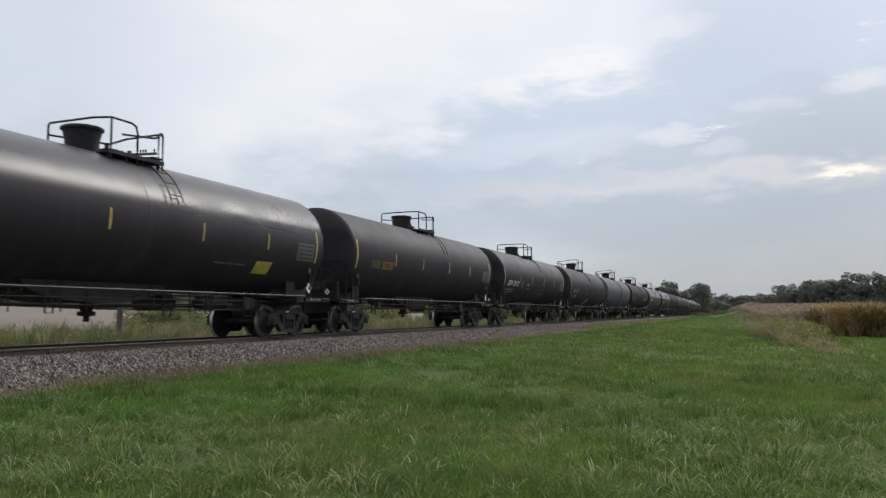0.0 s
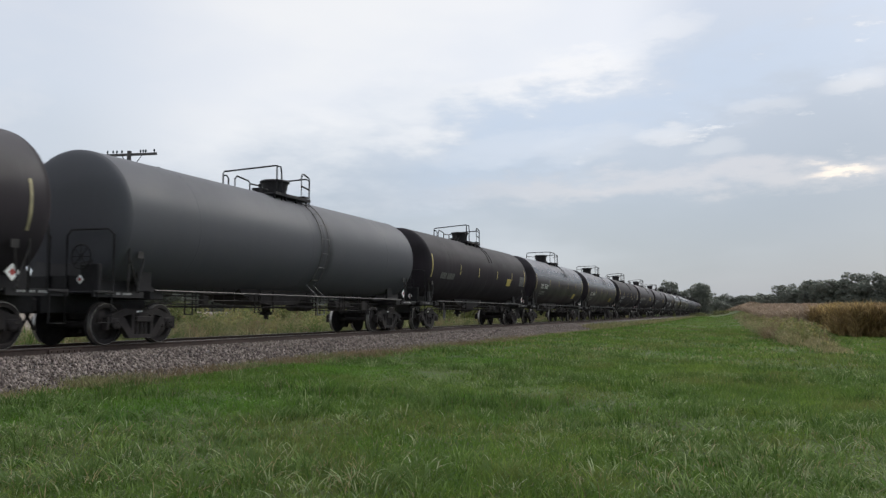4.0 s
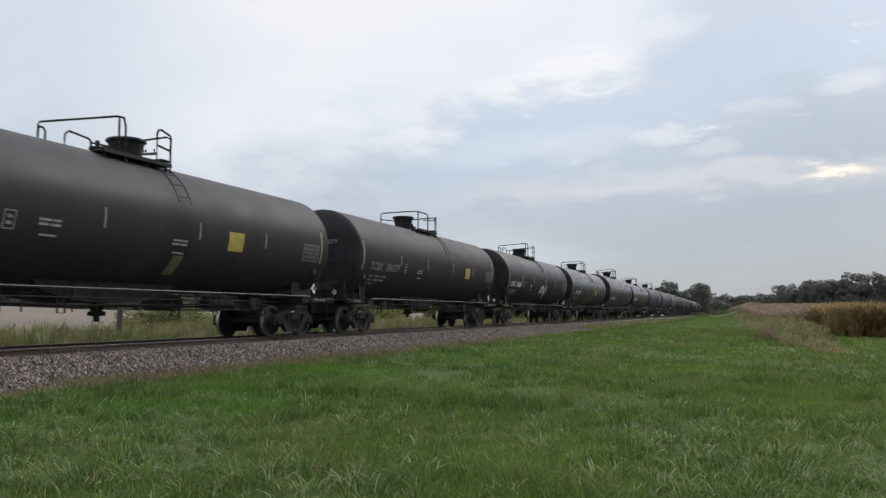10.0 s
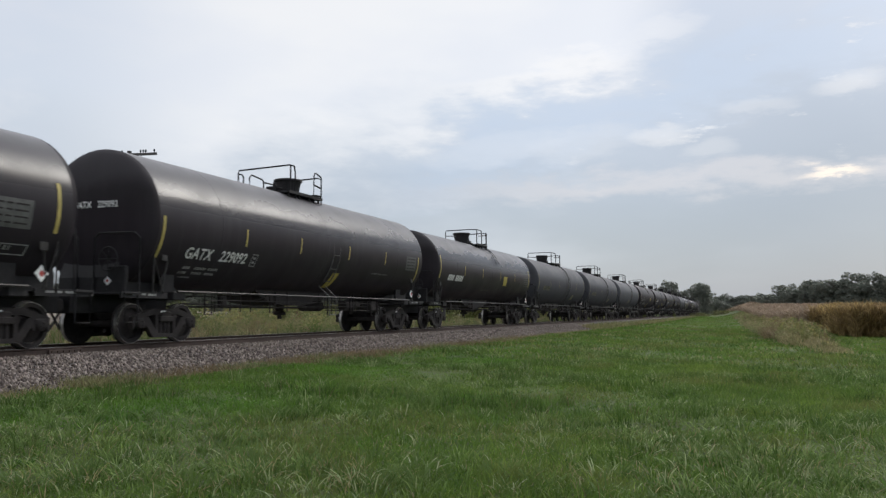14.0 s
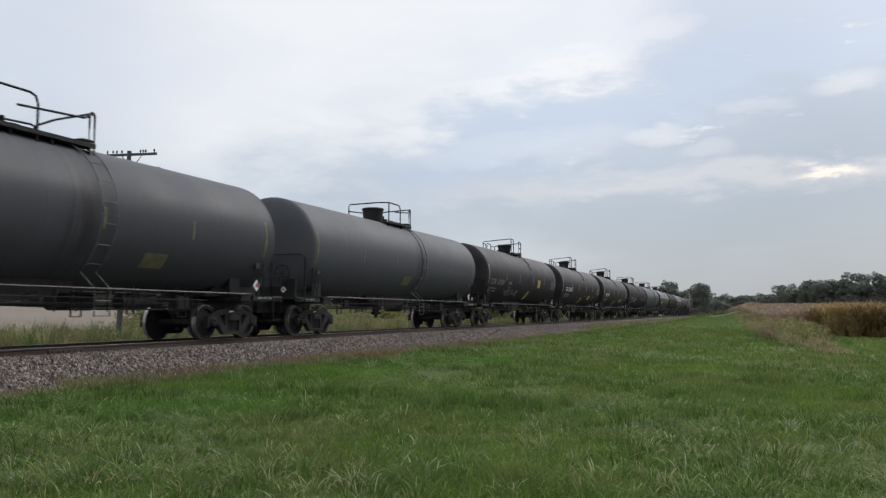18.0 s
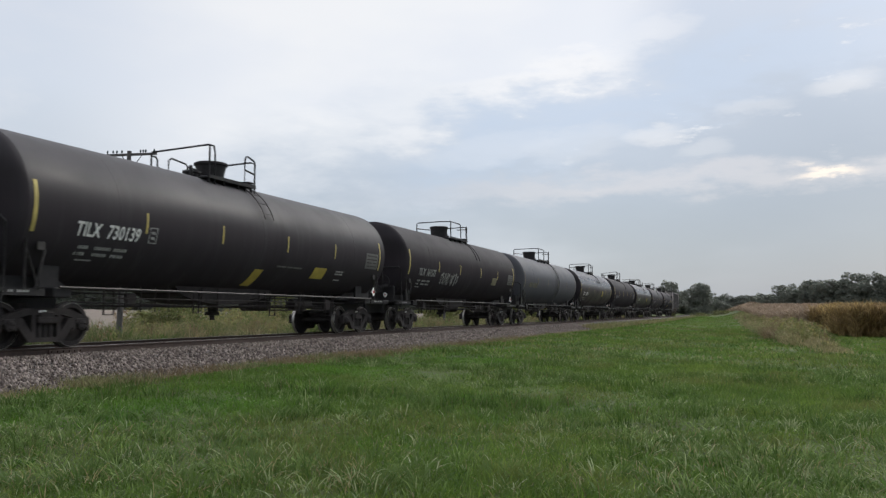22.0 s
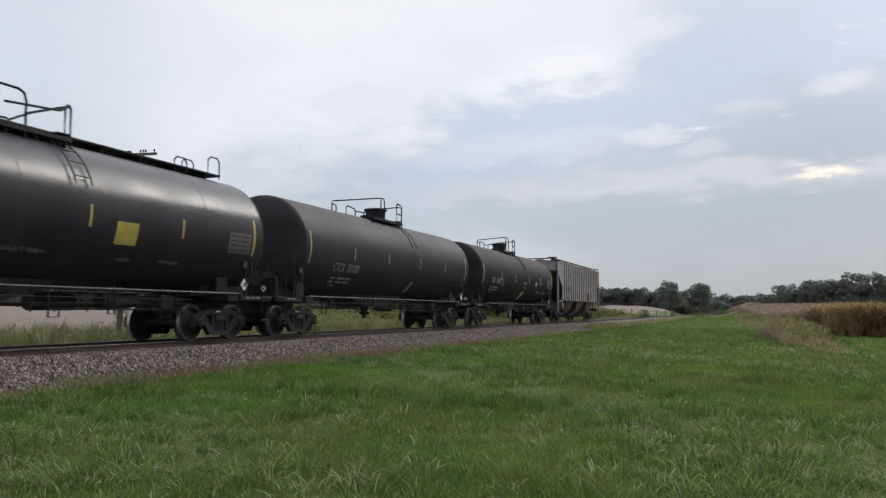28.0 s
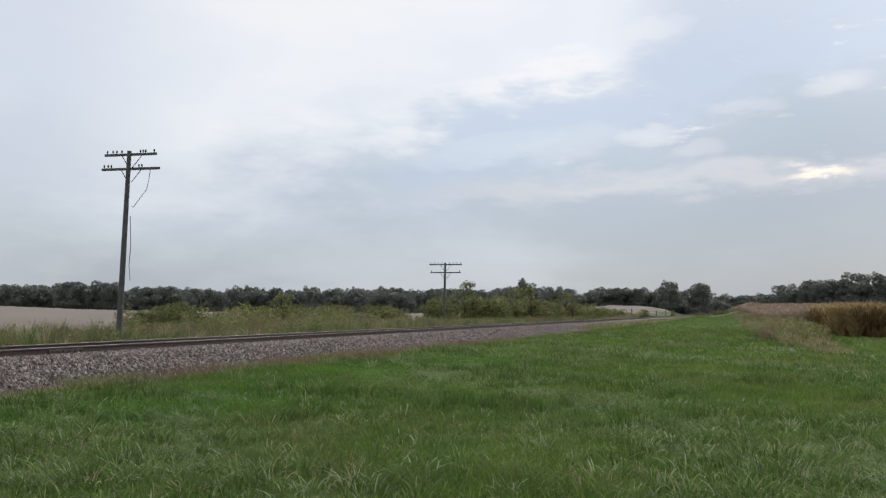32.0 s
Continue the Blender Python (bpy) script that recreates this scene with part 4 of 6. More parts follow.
def tank_car(end, paint, text="", span=(-6.7, -4.65), z=2.16, deck="a", marks="full", decals=(), ladder="short", label=""):
    """A tank car whose rear edge lies at `end` at 16 s. paint: colour and gloss; span: where its number runs; decals: (kind, place, height)."""
    car = tagged(new("tank_car"), label, "tank car", "cars of the train")
    TRAIN.append((car, end - HALF))
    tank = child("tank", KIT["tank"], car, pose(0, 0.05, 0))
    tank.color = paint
    wide = LARGE.get(end, 1.0)
    SHELL[:] = R * wide, AXIS_Z + 1.5 * R * (wide - 1) - 0.04 * (wide > 1)
    if wide > 1:
        tank.scale = (wide, 1, wide)
        tank.location.z = SHELL[1] - AXIS_Z * wide
    if end in SHORT:
        tank.scale = (1, SHORT[end][1], 1)
        tank.location.y += SHORT[end][0]
    # heads painted darker and duller: grime, and the dimmer sky they face
    for turn in (0, 180):
        child("head", KIT["head"], tank, pose(0, 0, 0, 0, 0, turn), "grimy tank head, toned down for the dimmer sky it faces").color = (*(0.92 * k for k in paint[:3]), 0.35 * paint[3])
    for y in (-5.6, 0.0, 5.6):
        child("weld_seam", KIT["weld_seam"], tank, pose(0, y, 0)).color = paint
    top = sum(SHELL)
    y0, y1, dome = DECK.get(end, PLAIN_DECK[deck])
    child("valve_housing", KIT["straight_housing" if deck == "c" or end in (-205.27, 145.76, -223.81) else "housing"], car, pose(0, dome, top - 0.06), "black valve housing")
    child("fitting", KIT["fittings"], car, pose(0, dome + 0.85 if deck != "b" else dome - 0.85, top - 0.03))
    platform, rails = deck_meshes(deck, y0, y1, dome)
    up = pose(0, 0, top - AXIS_Z - R)
    child("platform", platform, car, up)
    for me in rails:
        child("railing", me, car, up)
    for tag in ("near", "far"):
        child("handrail", KIT["handrail_" + tag], car)
    if ladder == "full":
        child("ladder", KIT["full_ladder"], car, pose(0, y1 - 0.32, 0))
    else:
        child("ladder", KIT["ladder"], car, pose(0, y1 - 0.3, 0))
    if ladder == "walkway":
        child("walkway", KIT["walkway"], car)
        for i in range(6):
            child("grab_rail", KIT["walk_grab_%d" % i], car)
    tape = "pale" if paint == OLV else "mark" if marks == "full" else "faint"
    for y in (-7.8 if end not in SHORT else -7.15, 7.7) if marks in ("full", "ends") else ():
        child("mark", KIT[tape + "_end"], car, on_tank(y, 2.42 if end in LOW_ENDS else 2.72), "worn yellow reflective mark")
    for y in (-4.47, -1.62, 1.56, 4.5) if marks != "none" else ():
        child("mark", KIT[tape], car, on_tank(y + MARK_SHIFT.get(end, 0), 2.68), "worn yellow reflective mark")
    for kind, y, h in decals:
        if kind in ("square", "slant", "flat", "small", "faint_flat", "faint_slant"):
            child("decal", KIT["faint_flat" if marks == "ends" else kind], car, on_tank(y, h), "yellow decal")
        elif kind == "panel":
            p = child("panel", KIT["panel"], car, on_tank(y, h), "grey stencilled panel")
            stencil("panel_lines", p, pose(0, 0, 0.004))
        elif kind == "low":
            stencil("stencil_low", car, on_tank(y, h))
        elif kind == "lines":
            stencil("stencil_lines", car, on_tank(y, h))
        elif kind == "box":
            stencil("boxmark", car, on_tank(y, h))
        else:
            seed, w, tall, mat = kind
            me = sprayed(seed, w, tall, mat) if isinstance(seed, str) else scribble(seed, w, tall, mat, 9)
            tagged(child("scrawl", me, car, on_tank(y, h), "pale spray-painted scrawl"), kind="stuff")
    y0, y1 = span
    if text in ("orange", "faded", "white"):
        ob = child("lettering", KIT["letters_" + text], car, on_tank(y0, z), "faded %s lettering" % text.replace("faded", "grey"))
        tagged(ob, kind="stuff").scale = ((y1 - y0) / 2.44, 1, 1)
    elif text.isdigit():
        tagged(child("lettering", KIT["letters_short"], car, on_tank(y0, z), "faded orange lettering"), kind="stuff")
        me = letters(text, 0.42, AMBER, 1.06)
        me.transform(Matrix.Diagonal(((y1 - y0 - 0.85) / max(v.co.x for v in me.vertices), 1, 1, 1)))
        tagged(child("lettering", me, car, on_tank(y0 + 0.85, z, 0.012), "orange lettering"), kind="stuff")
    elif text:
        ink = WHITE if paint in (BLK, SAT, DUL) else DUSTY if paint == OLV else WORN
        whole = letters(text.replace(" ", "   " if text.startswith("GATX") else "  "), 0.42, WHITE, 1.06)
        fit = (y1 - y0) / max(v.co.x for v in whole.vertices)
        first, rest = text.split()
        word = letters(first, 0.42, ink, 1.06)
        other = letters(rest, 0.42, ink, 1.06)
        shift = max(v.co.x for v in whole.vertices) - max(v.co.x for v in other.vertices)
        other.transform(Matrix.Translation((shift, 0, 0)))
        for me in (word, other):
            me.transform(Matrix.Diagonal((fit, 1, 1, 1)))
            tagged(child("lettering", me, car, on_tank(y0, z, 0.012), "white lettering"), kind="stuff")
            small = me.copy()
            small.transform(Matrix.Scale(0.5, 4))
            tagged(child("lettering", small, car, Matrix(((1, 0, 0, -0.5), (0, 0, -1, -8.33), (0, 1, 0, 3.1), (0, 0, 0, 1))), "white lettering on the tank head"), kind="stuff")
        stencil("stencil_bright", car, on_tank(y0 + 0.15, z - 0.22))
    child("brake_piping", KIT["brake_piping"], car)
    child("sump", KIT["sump"], car, label="black rounded sump under the tank")
    child("outlet_valve", KIT["outlet"], car)
    child("brake_cylinder", KIT["brake_cylinder"], car)
    child("reservoir", KIT["reservoir"], car)
    for turn in (0, 180):
        m = pose(0, 0, 0, 0, 0, turn)
        for key, name in (("sill", "stub_sill"), ("bolster", "body_bolster"), ("end_platform", "end_platform"), ("grab_l", "grab_rail"), ("grab_r", "grab_rail"), ("brace_l", "brace"), ("brace_r", "brace"), ("strap_l", "corner_strap"), ("strap_r", "corner_strap"), ("step_l", "step"), ("step_r", "step"), ("coupler", "coupler")):
            child(name, KIT[key], car, m)
    for y in (-8.5, 7.6):
        stencil("platform_mark", car, Matrix(((0, 0, 1, 1.413), (1, 0, 0, y), (0, 1, 0, 1.11), (0, 0, 0, 1))))
    if end == -20.25:
        stencil("label_frame", car, on_tank(6.57, 1.88))
    child("brake_wheel", KIT["brake_wheel"], car, pose(0.75, -8.55, 1.9))
    p = child("placard", KIT["placard"], car, Matrix(((0, 0, 1, 1.45), (1, 0, 0, 7.45), (0, 1, 0, 1.45), (0, 0, 0, 1))), "white diamond placard")
    child("symbol", KIT["placard_red"], p, label="red symbol")
    p = child("placard", KIT["placard"], car, Matrix(((0.6, 0, 0, 0.9), (0, 0, -1, -8.72), (0, 0.6, 0, 1.4), (0, 0, 0, 1))), "white diamond placard")
    child("symbol", KIT["placard_red"], p, label="red symbol")
    add_truck(car, -6.95)
    add_truck(car, 7.3 if end == -150.23 else 6.95)
    return car


def hopper_car(front):
    """The covered hopper at the end of the train; its front wall lies at `front` at 16 s."""
    L, top, low = 17.5, 4.33, 1.64
    car = tagged(new("hopper_car"), "grey ribbed covered hopper car with dirty lower bays", "hopper car", "cars of the train")
    h = L / 2
    TRAIN.append((car, front + h))
    for s in (-1, 1):
        g = Geo()
        g.prism([(-h, top), (h, top), (h, top - 0.72), (h - 1.5, low + 0.85), (h - 1.5, low), (1.5 - h, low), (1.5 - h, low + 0.85), (-h, top - 0.72)], s * 1.5 - 0.03, s * 1.5 + 0.03)
        wall = child("side_wall", g.mesh("side_wall", HOPPER), car)
        rib = Geo().box((s * 1.555, 0, (top + low) / 2), (0.06, 0.04, top - low), bevel=0.008).mesh("rib", RIB)
        for k in range(18):
            child("rib", rib, wall, pose(0, -6.76 + 0.829 * k, 0))
        child("side_sill", Geo().box((s * 1.51, 0, low - 0.03), (0.08, L - 3.1, 0.07), bevel=0.01).mesh("side_sill", BAY), car)
        child("top_chord", Geo().box((s * 1.5, 0, top + 0.03), (0.14, L, 0.1), bevel=0.02).mesh("top_chord", HOPPER), car)
        for e in (-1, 1):
            g = Geo()
            child("corner_post", Geo().box((s * 1.48, e * (h - 0.05), (top + 0.35) / 2), (0.12, 0.1, top - 0.72 - 0.95), bevel=0.01).mesh("corner_post", HOPPER), car)
            g.tube([(s * 1.5, e * (h - 0.5), top - 1.2), (s * 1.5, e * (h - 0.5), 0.95)], 0.025, 6)
            for z in (1.1, 1.55, 2.0, 2.45, 2.9):
                g.tube([(s * 1.5, e * (h - 0.04), z), (s * 1.5, e * (h - 0.46), z)], 0.016, 6)
            child("ladder", g.mesh("ladder", IRON, True), car)
            child("end_beam", Geo().box((s * 1.5, e * (h - 0.72), 1.52), (0.08, 1.44, 0.15), bevel=0.02).mesh("end_beam", RIB), car)
            child("jack_plate", Geo().prism([(e * (h - 1.9), 1.4), (e * (h - 1.2), 1.4), (e * (h - 1.3), 0.98), (e * (h - 1.75), 0.98)], s * 1.48, s * 1.52).mesh("jack_plate", RIB), car)
            child("jack_hole", Geo().tube([(s * 1.515, e * (h - 1.5), 1.22), (s * 1.526, e * (h - 1.5), 1.22)], 0.1, 12).mesh("jack_hole", BLACK), car)
    g = Geo()
    n = 10
    arc = [(1.53 * math.cos(math.pi * i / n), top + 0.14 * math.sin(math.pi * i / n)) for i in range(n + 1)]
    g.v = [(x, y, z) for y in (-h, h) for x, z in arc]
    g.f = [(i, i + 1, i + n + 2, i + n + 1) for i in range(n)] + [tuple(range(n + 1)), tuple(range(2 * n + 1, n, -1))]
    child("roof", g.mesh("roof", HOPPER, True), car, label="grey arched roof")
    g = Geo()
    for x in (-1.08, 1.08):
        g.box((x, 0, top + 0.25), (0.42, L + 0.1, 0.04), bevel=0.008)
        for k in range(13):
            g.box((x, -h + 0.5 + k * (L - 1) / 12, top + 0.17), (0.34, 0.05, 0.14))
    child("running_board", g.mesh("running_board", STEP), car)
    for s in (-1, 1):
        for e in (-1, 1):
            g = Geo().box((s * 1.1, e * (h + 0.12), top + 0.31), (0.5, 0.5, 0.05), bevel=0.01)
            g.tube([(s * 1.38, e * (h - 0.35), top + 0.3), (s * 1.38, e * (h + 0.02), top + 0.34), (s * 1.4, e * (h + 0.06), top + 0.26), (s * 1.42, e * (h + 0.05), top - 0.9), (s * 1.42, e * (h + 0.05), 1.0)], 0.024, 6)
            child("end_grab", g.mesh("end_grab", BLACK), car)
    g = Geo()
    for k in range(4):
        g.box((0, -6.6 + k * 4.4, top + 0.2), (0.55, 3.2, 0.16), bevel=0.04)
    child("hatch_cover", g.mesh("hatch_cover", HOPPER), car)
    # end slopes and bays
    for e in (-1, 1):
        g = Geo()
        g.prism([(e * h, top), (e * h, top - 0.6), (e * (h - 0.12), top - 0.66), (e * (h - 0.12), top)], -1.46, 1.46)
        child("end_plate", g.mesh("end_plate", HOPPER), car)
        # slope sheet coloured dark for the shade below the end plate
        g = Geo().prism([(e * (h - 0.12), top - 0.05), (e * (h - 0.12), top - 0.66), (e * (h - 3.6), low - 0.2), (e * (h - 3.7), low), (e * (h - 0.4), top - 0.05)], -1.46, 1.46)
        child("end_slope", g.mesh("end_slope", HOPPER_LOW), car, label="dirty brown slope sheet, darkened for shade under the end plate")
        if e > 0:
            child("center_beam", Geo().box((0, 0, 1.1), (0.6, L - 5, 0.4), bevel=0.03).mesh("center_beam", BAY), car)
        child("end_sill", Geo().box((0, e * (h - 0.5), 0.97), (2.9, 1.0, 0.2), bevel=0.02).mesh("end_sill", HOPPER_LOW), car)
        child("center_sill", Geo().box((0, e * (h - 1.7), 0.92), (0.5, 3.6, 0.4), bevel=0.02).mesh("center_sill", IRON), car)
        g = Geo()
        for x in (-0.95, -0.4, 0.4, 0.95):
            g.tube([(x, e * (h - 0.15), 1.0), (x, e * (h - 0.15), top - 0.6)], 0.05, 6)
        child("end_post", g.mesh("end_post", HOPPER_LOW), car)
        child("coupler", KIT["coupler"], car, pose(0, 0.55, 0) if e > 0 else pose(0, -0.55, 0, 0, 0, 180))
        add_truck(car, e * (h - 2.2))
    for e in (-1, 1):
        child("end_walkway", Geo().box((0, e * (h + 0.02), top + 0.25), (1.74, 0.42, 0.04), bevel=0.008).mesh("end_walkway", IRON), car)
    child("brake_wheel", KIT["brake_wheel"], car, pose(0.75, h - 0.3, 2.15), "black brake wheel")
    for yc in (-4.15, 0.0, 4.15):
        g = Geo()
        rings = [(1.48, 1.42, low - 0.05), (1.15, 0.82, 0.86), (0.55, 0.56, 0.42)]
        for (x0, w0, z0), (x1, w1, z1) in zip(rings, rings[1:]):
            for s in (-1, 1):
                g.add([(s * x0, yc - w0, z0), (s * x0, yc + w0, z0), (s * x1, yc + w1, z1), (s * x1, yc - w1, z1)], [(0, 1, 2, 3)])
                g.add([(-x0, yc + s * w0, z0), (x0, yc + s * w0, z0), (x1, yc + s * w1, z1), (-x1, yc + s * w1, z1)], [(0, 1, 2, 3)])
        bay = child("bay", g.mesh("bay", BAY), car, label="dirty brown discharge bay")
        child("gate", Geo().box((0, yc, 0.38), (1.05, 1.18, 0.1), bevel=0.02).mesh("gate", IRON), bay)
    # dark fills added between the bays, where the recess lies in shade
    for yc in (-6.1, -2.075, 2.075, 6.1):
        g = Geo().prism([(yc - 0.62, low - 0.04), (yc - 1.05, 0.86), (yc + 1.05, 0.86), (yc + 0.62, low - 0.04)], -0.7, 0.7)
        child("saddle", g.mesh("saddle", HOPPER_LOW), car, label="dark sheet added between the bays for the shaded recess")
    dark = plain("black_stencil", (0.03, 0.03, 0.032), 0.7)
    for text, y in (("NA", -6.3), ("HX", -5.62), ("64", -4.82), ("312", -4.22)):
        child("lettering", letters(text, 0.33, dark, 1.0), car, Matrix(((0, 0, 1, 1.535), (1, 0, 0, y), (0, 1, 0, 2.36), (0, 0, 0, 1))), "black lettering")
    m = Matrix(((0, 0, 1, 1.535), (1, 0, 0, 0), (0, 1, 0, 0), (0, 0, 0, 1)))
    child("stencil", bars(dark, [(1.77, 0.2, [(-5.53, 0.26)])]), car, m)
    child("label_frame", bars(STENCIL, [(2.23, 0.03, [(4.3, 0.42)]), (1.97, 0.03, [(4.3, 0.42)]), (2.1, 0.28, [(4.3, 0.03), (4.69, 0.03)])]), car, m, "white outlined label")
    child("stencil", bars(dark, [(2.15, 0.09, [(4.36, 0.12), (4.53, 0.12)]), (2.03, 0.05, [(4.36, 0.3)])]), car, m)
    child("stencil", bars(RIB, [(2.2, 0.05, [(-5.6, 0.4), (-4.85, 0.4), (-4.2, 0.16)]), (2.1, 0.05, [(-5.6, 0.36), (-4.85, 0.3)])]), car, m)
    ghost, tint = plain("faded_grey_spray", (0.13, 0.12, 0.115), 0.7), plain("faded_orange_spray", (0.24, 0.17, 0.14), 0.7)
    g = Geo()
    for k in range(5):
        z = 2.1 + 0.22 * math.sin(2.3 * k + 1)
        g.tube([(1.533, 2.72 + 0.09 * k, 1.72), (1.533, 2.72 + 0.09 * k + 0.03, z)], 0.026, 5)
    for z in (1.73, 1.8, 1.88, 1.95):
        g.tube([(1.533, 2.7, z), (1.533, 2.9, z - 0.03), (1.533, 3.13, z + 0.02)], 0.024, 5)
    child("scrawl", g.mesh("scrawl", dark), car, label="black spray-painted strokes")
    for seed, w, tall, mat, y, z in ((71, 0.5, 0.8, ghost, -2.6, 2.2), (72, 0.7, 0.8, tint, -2.5, 2.1), (73, 0.9, 0.9, tint, -1.6, 2.15), (74, 0.8, 0.6, tint, -0.7, 1.95), (75, 1.0, 0.5, tint, -3.6, 1.95), (76, 0.4, 0.4, ghost, -4.7, 3.45), (77, 0.4, 0.25, tint, -5.4, 2.25)):
        child("scrawl", scribble(seed, w, tall, mat, 4), car, Matrix(((0, 0, 1, 1.534), (1, 0, 0, y), (0, 1, 0, z), (0, 0, 0, 1))), "faded spray-painted scrawl")
    return car


BLK, OLV, GRY, LGR = (0.02, 0.0165, 0.0192, 0.88), (0.0298, 0.0255, 0.0287, 0.5), (0.062, 0.0635, 0.071, 0.5), (0.083, 0.0855, 0.094, 0.5)
SAT = (0.019, 0.0163, 0.0188, 0.62)
DGR = (0.076, 0.078, 0.087, 0.52)
DRK, DUL = (0.0213, 0.018, 0.0206, 0.35), (0.0252, 0.0218, 0.0246, 0.55)
NAMES = {"b": "glossy black tank car with yellow side marks", "o": "dull olive-black tank car with dusty flanks", "g": "weathered grey tank car with faded lettering",
         "l": "pale grey weathered tank car", "d": "matt black tank car streaked with dirt", "u": "dusty dark grey tank car"}
PANEL, LOW, FLAT = ("panel", 7.05, 2.52), ("low", -1.2, 1.86), ("flat", 4.95, 1.95)
TALL, SQ = ("slant", 1.0, 1.74), ("square", 2.55, 2.42)
